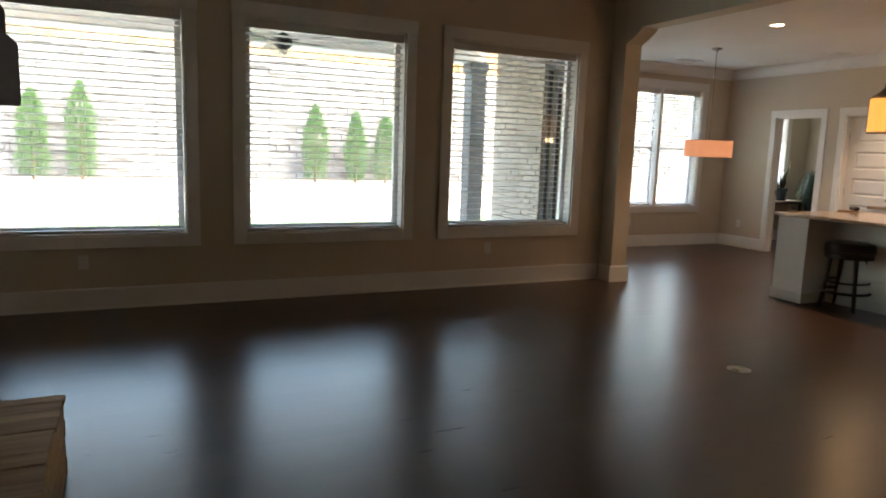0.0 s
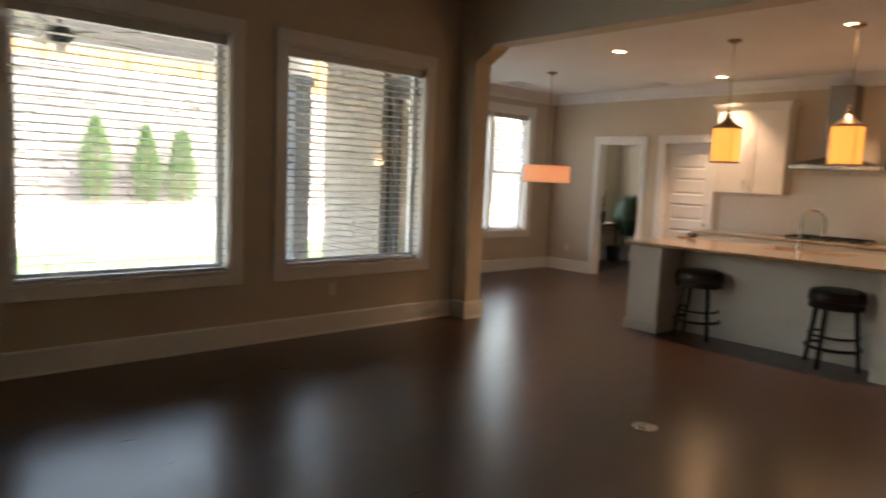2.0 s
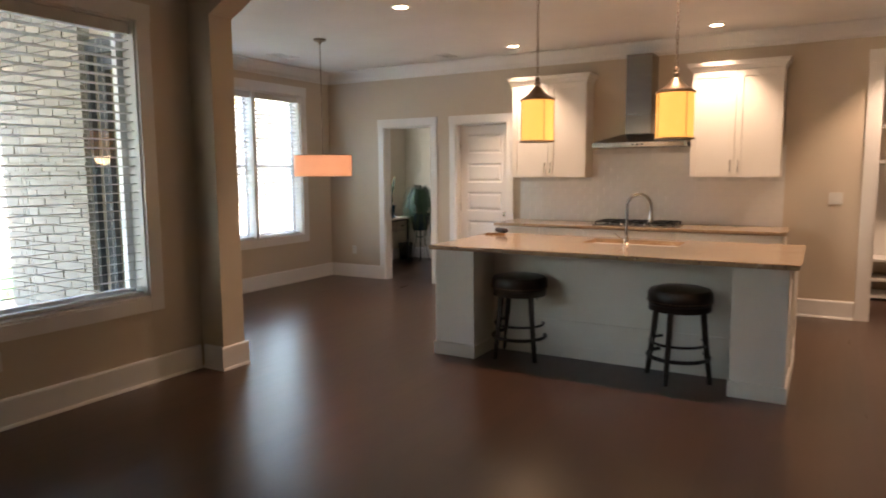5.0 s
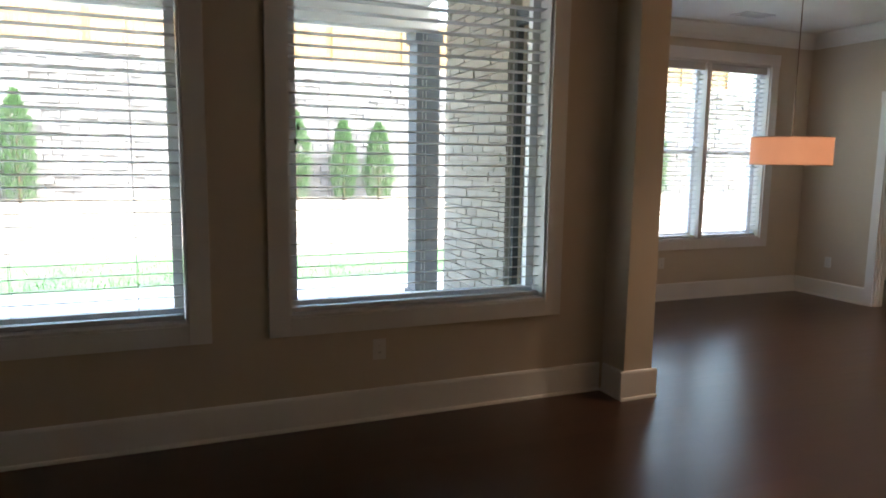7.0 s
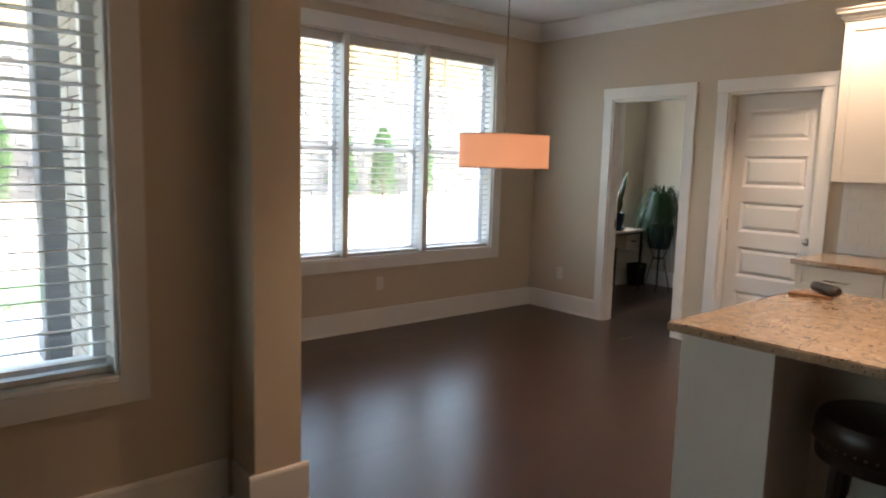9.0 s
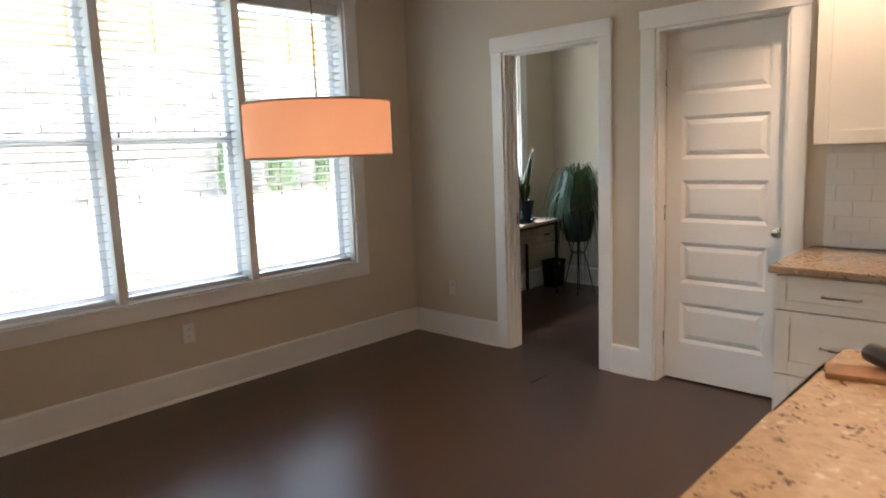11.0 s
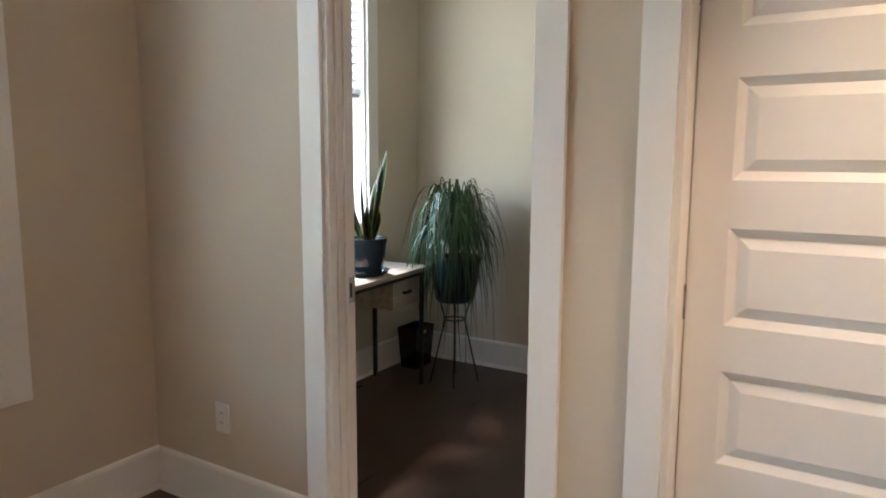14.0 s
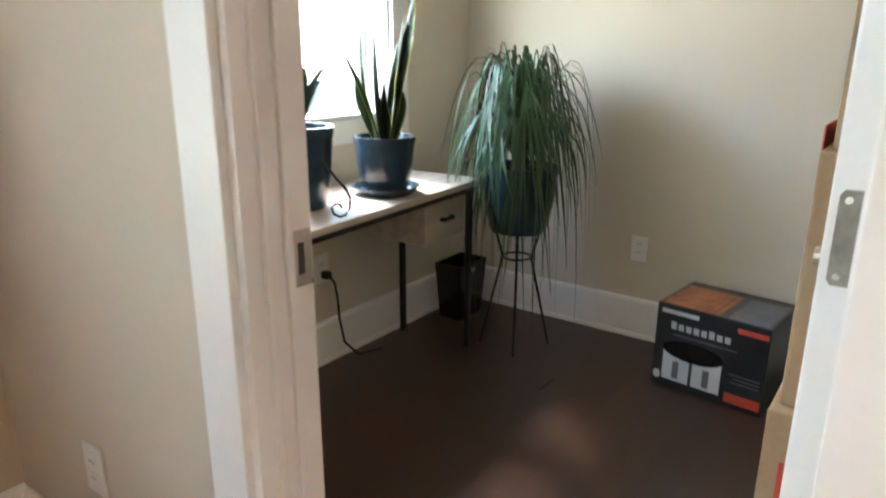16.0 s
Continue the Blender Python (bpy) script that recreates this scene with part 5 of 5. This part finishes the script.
BH2 = 0.335
cr = on_box("carton", box(-0.16, 0.16, -0.205, 0.205, 0.001, BH2, bevel=0.004), M_PRINT, bx)
on_box("top_print", box(-0.15, 0.10, -0.02, 0.19, BH2 + 0.0002, BH2 + 0.0012), M_FOOD, cr, "reddish food picture")
on_box("top_print", box(-0.15, 0.10, -0.19, -0.05, BH2 + 0.0002, BH2 + 0.0012), M_PRINTGREY, cr, "grey printed panel")
on_box("lid_seam", box(-0.16, 0.16, -0.0015, 0.0015, BH2 + 0.0013, BH2 + 0.0018), M_SLOT, cr)
# strap line, red tabs and small print
for y0, y1, z0, z1, mt in ((0.045, 0.185, 0.300, 0.316, M_PALE), (-0.20, -0.095, 0.293, 0.311, M_RED), (-0.20, -0.075, 0.022, 0.058, M_RED), (-0.19, -0.09, 0.100, 0.104, M_PRINTGREY), (-0.19, -0.10, 0.115, 0.119, M_PRINTGREY),
                          (-0.19, -0.08, 0.130, 0.134, M_PRINTGREY), (-0.10, 0.13, 0.218, 0.223, M_PRINTGREY)):
    on_box("print", box(-0.1616, -0.1604, y0, y1, z0, z1), mt, cr)
# plain bars where the big lettering stands
for k in range(8):
    yc = 0.135 - k * 0.0285
    on_box("letter_bar", box(-0.1616, -0.1604, yc - 0.010, yc + 0.010, 0.242, 0.272 if k in (0, 5) else 0.266), M_PALE, cr)
# picture of two steel drawers under a dark rounded hood
for y0, y1 in ((0.062, 0.165), (-0.055, 0.050)):
    on_box("drawer_print", box(-0.1614, -0.1603, y0, y1, 0.035, 0.150), M_PALE, cr, "pale picture of a steel drawer")
    on_box("drawer_print", box(-0.1622, -0.1613, (y0 + y1) / 2 - 0.012, (y0 + y1) / 2 + 0.012, 0.045, 0.115), M_PRINTGREY, cr)
on_box("hood_print", disc(0.055, 0.165, 0.115, 0.040), M_BLACKG, cr)
on_box("round_badge", disc(0.185, 0.045, 0.014, 0.018), M_PALE, cr)
for i, (x0, x1, y0, y1, z0, z1) in enumerate(((9.62, 10.02, 6.33, 6.916, 0.001, 0.815), (9.64, 10.02, 6.33, 6.907, 0.816, 1.13), (9.66, 10.0, 6.33, 6.897, 1.131, 1.72))):
    c = thing("cardboard_box", ((x0 + x1) / 2, (y0 + y1) / 2, z0), "brown cardboard box with red printing, stacked", "box", "stacked cartons")
    cb2 = part("carton", box(x0, x1, y0, y1, z0, z1, bevel=0.004), M_CARD, c)
    part("red_band", box(x0 + 0.03, x1 - 0.05, y1 + 0.0005, y1 + 0.002, z0 + 0.18, z0 + 0.34), M_RED, cb2, "red printed band")
    for q in ((0.30, 0.42), (0.68, 0.92)):
        part("red_print", box(x0 - 0.0016, x0 - 0.0004, y1 - 0.075, y1 - 0.022, z0 + q[0] * (z1 - z0), z0 + q[1] * (z1 - z0)), M_RED, cb2, "red printed block")
    part("tape", box(x0, x1, (y0 + y1) / 2 - 0.025, (y0 + y1) / 2 + 0.025, z1 + 0.0003, z1 + 0.0009), M_TABLE, cb2)

# ---- outdoors ----
GZ = -0.16
g = bmesh.new()
rows = [[g.verts.new((x, y, z)) for x in (-1500, -40, 60, 1500)] for y, z in ((8.0, GZ), (13.0, GZ), (17.0, GZ + 0.08), (23.2, GZ + 0.34), (24.5, GZ + 0.42), (60, GZ + 0.5), (1500, GZ + 0.5))]
for p, q in zip(rows, rows[1:]):
    for i in range(3):
        g.faces.new((p[i], p[i + 1], q[i + 1], q[i]))
structure("ground", g, M_STRAW, "bare straw-covered yard", "ground")
g = bmesh.new()
bmesh.ops.create_grid(g, x_segments=2, y_segments=2, size=1500, matrix=Matrix.Translation((0, 7.9 - 1500, GZ - 0.3)))
structure("ground_front", g, M_STRAW, "ground in front of the house", "ground")
random.seed(9)
g = bmesh.new()
n = 60
top, bot = [], []
for k in range(n + 1):
    x = -14 + 44 * k / n
    bot.append(g.verts.new((x, 11.55, GZ + 0.012)))
    top.append(g.verts.new((x, 14.2 + 0.5 * math.sin(x * 0.9) + random.uniform(-0.35, 0.35), GZ + 0.042)))
for k in range(n):
    g.faces.new((bot[k], bot[k + 1], top[k + 1], top[k]))
structure("lawn", g, M_GRASS, "thin strip of green lawn", "grass")
verts, faces = [], []
for k in range(9000):
    x, y = random.uniform(-6, 14), random.uniform(11.6, 14.4)
    h, a = random.uniform(0.03, 0.08), random.uniform(0, 6.28)
    dx, dy = 0.006 * math.cos(a), 0.006 * math.sin(a)
    verts += [(x - dx, y - dy, GZ + 0.012), (x + dx, y + dy, GZ + 0.012), (x + dy * 3, y - dx * 3, GZ + 0.012 + h)]
    faces.append((3 * k, 3 * k + 1, 3 * k + 2))
me = bpy.data.meshes.new("grass")
me.from_pydata(verts, [], faces)
me.materials.append(M_GRASS)
tagged(new("grass", me), "short green grass blades on the lawn", "grass", kind="stuff")
structure("patio", box(-2.2, 6.2, 6.62, 11.5, GZ - 0.1, GZ + 0.05, bevel=0.01), M_CONC, "pale concrete patio slab", "patio")
structure("porch_ceiling", box(-2.2, 5.15, 6.62, 9.75, 2.95, 3.05), M_PORCH, "pale boarded porch ceiling", "ceiling")
structure("porch_beam", box(-2.2, 5.25, 9.42, 9.70, 2.72, 2.949, bevel=0.006), M_PORCH, "pale painted porch beam", "beam")
pc = thing("porch_post", (5.145, 9.53, GZ + 0.05), "square charcoal painted porch post", "post")
part("shaft", box(5.02, 5.27, 9.42, 9.67, GZ + 0.05, 2.719, bevel=0.006), M_POST, pc)
part("foot", box(4.995, 5.295, 9.395, 9.695, GZ + 0.05, GZ + 0.24, bevel=0.006), M_POST, pc)
part("cap", box(4.995, 5.295, 9.395, 9.695, 2.60, 2.718, bevel=0.006), M_POST, pc)
cf = thing("ceiling_fan", (1.86, 7.75, 2.95), "dark bronze ceiling fan at rest under the porch roof", "ceiling fan")
part("rod", tube([(1.86, 7.75, 2.949), (1.86, 7.75, 2.58)], 0.014, 10), M_BLACK, cf)
part("canopy", lathe([(0.001, -0.06), (0.03, -0.055), (0.06, -0.02), (0.065, -0.001)], (1.86, 7.75, 2.949), 20), M_BLACK, cf)
part("motor", lathe([(0.001, -0.11), (0.06, -0.10), (0.10, -0.06), (0.11, -0.01), (0.06, 0.05), (0.015, 0.07)], (1.86, 7.75, 2.53), 24), M_BLACK, cf, "", True)
part("light_kit", lathe([(0.001, -0.06), (0.04, -0.05), (0.06, 0.0)], (1.86, 7.75, 2.42), 20), M_BLIND, cf)
for k in range(5):
    a = 0.35 + k * 2 * math.pi / 5
    bb = box(0.10, 0.20, -0.02, 0.02, -0.004, 0.004)
    bmesh.ops.transform(bb, matrix=Matrix.Translation((1.86, 7.75, 2.52)) @ Matrix.Rotation(a, 4, "Z"), verts=bb.verts)
    part("blade_iron", bb, M_BLACK, cf)
    bb = box(0.18, 0.74, -0.07, 0.065, -0.004, 0.004, bevel=0.003)
    bmesh.ops.transform(bb, matrix=Matrix.Translation((1.86, 7.75, 2.525)) @ Matrix.Rotation(a, 4, "Z") @ Matrix.Rotation(radians(10), 4, "X"), verts=bb.verts)
    part("blade", bb, M_DKWOOD, cf)

# porch door beside the brick
pdr = thing("porch_door", (5.2, 7.1, 0.0), "dark glazed porch door", "door", kind="structure")
b = bmesh.new()
for u in ((6.745, 6.84, 0.01, 2.41), (7.36, 7.455, 0.01, 2.41), (6.84, 7.36, 0.01, 0.28), (6.84, 7.36, 2.30, 2.41)):
    box(5.17, 5.22, u[0], u[1], u[2], u[3], b, 0.003)
part("leaf_frame", b, M_POST, pdr)
gp = part("pane", box(5.193, 5.197, 6.84, 7.36, 0.28, 2.30), M_GLASS, pdr)
b = bmesh.new()
for u in ((6.63, 6.74, 0.0, 2.53), (7.46, 7.50, 0.0, 2.53), (6.74, 7.46, 2.42, 2.53)):
    box(5.10, 5.1495, u[0], u[1], u[2], u[3], b, 0.003)
part("casing", b, M_POST, pdr, "charcoal door casing")


def cypress(x, y, h, r, seed):
    GZ = 0.17
    t = thing("cypress", (x, y, GZ), "narrow green columnar cypress before the stone wall", "tree", "row of cypresses")
    part("trunk", tube([(x, y, GZ), (x, y, GZ + h * 0.6)], 0.05, 8, taper=0.3), M_BARK, t)
    for k in range(5):
        z = GZ + h * (0.12 + 0.13 * k)
        a = k * 2.4
        part("limb", tube([(x, y, z), (x + r * 0.6 * math.cos(a), y + r * 0.6 * math.sin(a), z + 0.25 * h)], 0.015, 5, taper=0.4), M_BARK, t)
    rnd = random.Random(seed)
    vs, fs = [], []
    for k in range(2600):
        u = rnd.random() ** 0.8
        rad = r * min(1, 0.72 + u * 1.6) * (1 - u ** 3.4) ** 0.85 * rnd.uniform(0.55, 1.10)  * (1 + 0.12 * math.sin(9 * u + seed))
        a = rnd.uniform(0, 2 * math.pi)
        c = Vector((x + rad * math.cos(a), y + rad * math.sin(a), GZ + 0.08 + u * (h - 0.1)))
        out = Vector((math.cos(a), math.sin(a), rnd.uniform(1.0, 2.6))).normalized()
        sd = Vector((-math.sin(a + rnd.uniform(-1, 1)), math.cos(a + rnd.uniform(-1, 1)), 0))
        L, w = rnd.uniform(0.07, 0.15), rnd.uniform(0.018, 0.04)
        i = len(vs)
        vs += [c - sd * w, c + out * L * 0.5 + sd.cross(out) * 0.02, c + sd * w, c + out * L]
        fs += [(i, i + 1, i + 3), (i + 1, i + 2, i + 3)]
    me = bpy.data.meshes.new("crown")
    me.from_pydata([tuple(v - Vector((x, y, GZ))) for v in vs], [], fs)
    me.materials.append(M_CYPRESS)
    c = new("crown", me)
    c.parent = t


for i, (x, h, r) in enumerate(((-2.15, 2.6, 0.42), (-0.90, 2.9, 0.41), (6.22, 2.64, 0.42), (7.62, 2.44, 0.37), (8.75, 2.36, 0.44), (16.1, 2.4, 0.42), (17.65, 2.45, 0.42), (19.45, 2.5, 0.40))):
    cypress(x, 23.15 + 0.08 * (i % 3), h, r, i + 1)

# retaining wall, terrace and fence
rw = thing("retaining_wall", (6, 24.4, GZ), "grey stacked stone retaining wall", "wall", kind="structure")
part("core", box(-30, 45, 24.28, 24.8, GZ, 4.40), M_MORTAR, rw)
structure("terrace", box(-30, 45, 24.8, 60, GZ, 4.35), M_STRAW, "raised ground above the retaining wall", "ground")
STW, STH = 0.46, 0.2
random.seed(2)
protos = []
for k in range(6):
    b = box(-STW * 0.49, STW * 0.49, -0.10, 0.10, 0.004, STH - 0.006)
    for v in b.verts:
        v.co += Vector((random.uniform(-0.012, 0.012), random.uniform(-0.03, 0.03) if v.co.y < 0 else 0, random.uniform(-0.008, 0.008)))
    me = bpy.data.meshes.new("stone")
    b.to_mesh(me)
    b.free()
    me.materials.append(M_STONE)
    protos.append(me)
jv, jf = [], []
cnt = 0
for row in range(23):
    z = GZ + row * STH
    for col in range(-65, 98):
        x = col * STW + (row % 2) * STW / 2
        if x > 6 and row > 21:
            continue
        me = random.choice(protos)
        off = Vector((x, 24.24 + random.uniform(-0.025, 0.025), z))
        if 4.6 < x < 12.0 and cnt < 300 and row < 19:
            s = new("stone", me)
            s.parent = rw
            s.location = off - rw.location
            cnt += 1
        else:
            i = len(jv)
            jv += [tuple(v.co + off - rw.location) for v in me.vertices]
            jf += [tuple(i + q for q in p.vertices) for p in me.polygons]
me = bpy.data.meshes.new("stonework")
me.from_pydata(jv, [], jf)
me.materials.append(M_STONEJ)
s = new("stonework", me)
s.parent = rw
s["kind"] = "stuff"
fn = thing("fence", (6, 25.4, 4.35), "tan cedar board fence on top of the retaining wall", "fence")
b = box(-0.07, 0.07, -0.011, 0.011, 0, 1.75)
fm = bpy.data.meshes.new("board")
b.to_mesh(fm)
b.free()
fm.materials.append(M_FENCE)
for k in range(230):
    x = -9 + k * 0.147
    s = new("board", fm)
    s.parent = fn
    s.location = Vector((x, 25.4 + random.uniform(-0.004, 0.004), 4.36 + random.uniform(0, 0.02))) - fn.location
for z in (4.65, 5.3, 5.9):
    part("rail", box(-9.1, 24.9, 25.412, 25.45, z, z + 0.085), M_FENCE, fn)
for k in range(15):
    part("post", box(-9 + k * 2.4, -8.91 + k * 2.4, 25.30, 25.388, 4.35, 6.16), M_FENCE, fn)

# ---- pieces of walls and floors ----
# subway tiles
random.seed(4)
TW, TH = 0.152, 0.0765
cuts = {}


def tile_mesh(w):
    if w not in cuts:
        g = box(-0.003, 0.003, 0.001, w - 0.001, 0.001, TH - 0.001)
        cuts[w] = bpy.data.meshes.new("tile")
        g.to_mesh(cuts[w])
        g.free()
        cuts[w].materials.append(M_TILE)
    return cuts[w]


for row in range(10):
    z = 0.896 + row * TH
    for col in range(-1, 20):
        y = 2.715 + col * TW - (row % 2) * TW / 2
        lo, hi = (2.702, 5.573) if z + TH < 1.399 else (3.58, 4.675)
        y0, y1 = max(y, lo), min(y + TW, hi)
        if y1 - y0 < 0.02 or z + TH > 1.715:
            continue
        s = new("tile", tile_mesh(round(y1 - y0, 3)))
        s.parent = sb
        s.location = Vector((9.349, y0, z)) - sb.location

# porch brickwork
bw = thing("brickwork", (5.1, 8.1, GZ), "pale mottled brick facing of the nook", "brick wall", kind="structure")
part("mortar_bed", box(5.085, 5.149, 7.50, 8.73, GZ - 0.05, 2.949), M_MORTAR, bw)
BW, BH = 0.205, 0.0755
protos = []
for k in range(4):
    b = box(-0.018, 0.018, 0.004, BW - 0.004, 0.004, BH - 0.004)
    for v in b.verts:
        v.co += Vector((random.uniform(-0.003, 0.002), random.uniform(-0.002, 0.002), random.uniform(-0.002, 0.002)))
    me = bpy.data.meshes.new("brick")
    b.to_mesh(me)
    b.free()
    me.materials.append(M_BRICK)
    protos.append(me)
b = box(-0.018, 0.018, 0.004, BW / 2 - 0.004, 0.004, BH - 0.004)
halves = bpy.data.meshes.new("brick")
b.to_mesh(halves)
b.free()
halves.materials.append(M_BRICK)
for row in range(41):
    for col in range(-1, 7):
        y = 7.50 + col * BW + (row % 2) * BW / 2
        if y + BW < 7.55 or y > 8.68:
            continue
        cut = y < 7.499 or y + BW > 8.75
        s = new("brick", halves if cut else random.choice(protos))
        y = max(y, 7.50)
        s.parent = bw
        s.location = Vector((5.068 + random.uniform(-0.003, 0.003), y, GZ + row * BH)) - bw.location

# floor boards
fl = thing("floor", (4, 4, 0), "dark espresso hand-scraped hardwood floor boards", "floor", kind="structure")
PW = 0.127
random.seed(8)
lens = (0.9, 1.2, 1.5, 1.8)


def plank_mesh(L):
    b = bmesh.new()
    w, c, d, e = PW - 0.00002, 0.0012, 0.011, 0.00018
    lo = [b.verts.new(v) for v in ((0, 0, -d), (L, 0, -d), (L, w, -d), (0, w, -d))]
    mi = [b.verts.new(v) for v in ((0, 0, -e), (L, 0, -e), (L, w, -e), (0, w, -e))]
    hi = [b.verts.new(v) for v in ((c, c, 0), (L - c, c, 0), (L - c, w - c, 0), (c, w - c, 0))]
    for p, q in ((lo, mi), (mi, hi)):
        for i in range(4):
            b.faces.new((p[i], p[(i + 1) % 4], q[(i + 1) % 4], q[i]))
    b.faces.new(hi)
    me = bpy.data.meshes.new("plank")
    b.to_mesh(me)
    b.free()
    me.materials.append(M_FLOOR)
    return me


store = {L: plank_mesh(L - 0.00002) for L in lens}
jv, jf, cnt = [], [], 0
ROOMS = [(-1.2, 9.36, -3.0, 6.42), (5.42, 9.36, 6.42, 8.53), (9.36, 11.6, 5.35, 8.70), (9.36, 11.1, -0.2, 2.45)]
for x0, x1, y0, y1 in ROOMS:
    row = 0
    y = math.floor(y0 / PW) * PW
    while y < y1:
        x = x0 - random.uniform(0, 1.2) if x0 < 9 else x0 - 0.002
        while x < x1 - 0.01:
            L = random.choice(lens)
            end = min(x + L, x1 if x1 > 9.5 else x1 + 0.001)
            st0 = max(x, x0)
            full = st0 == x and end == x + L
            yb, ye = max(y, y0), min(y + PW, y1)
            if ye - yb > 0.01 and end - st0 > 0.02:
                if full and ye - yb > PW - 1e-4 and cnt < 300 and 1.8 < x < 9.3 and 2.3 < y < 8.5:
                    s = new("plank", store[L])
                    s.parent = fl
                    s.location = Vector((x, y, random.uniform(-0.00005, 0.00005))) - fl.location
                    cnt += 1
                else:
                    i = len(jv)
                    q, r, e = 0.0012, ye - 0.00002, 0.00018
                    e2 = end - 0.00002
                    for v in ((st0, yb, -0.011), (e2, yb, -0.011), (e2, r, -0.011), (st0, r, -0.011), (st0, yb, -e), (e2, yb, -e), (e2, r, -e), (st0, r, -e),
                              (st0 + q, yb + q, 0), (e2 - q, yb + q, 0), (e2 - q, r - q, 0), (st0 + q, r - q, 0)):
                        jv.append((v[0] - 4, v[1] - 4, v[2]))
                    for k in range(4):
                        m = (k + 1) % 4
                        jf += [(i + k, i + m, i + 4 + m, i + 4 + k), (i + 4 + k, i + 4 + m, i + 8 + m, i + 8 + k)]
                    jf.append((i + 8, i + 9, i + 10, i + 11))
            x += L
        y += PW
me = bpy.data.meshes.new("planks_beyond")
me.from_pydata(jv, [], jf)
me.materials.append(M_FLOORJ)
s = new("planks_beyond", me)
s.parent = fl
s["kind"] = "stuff"
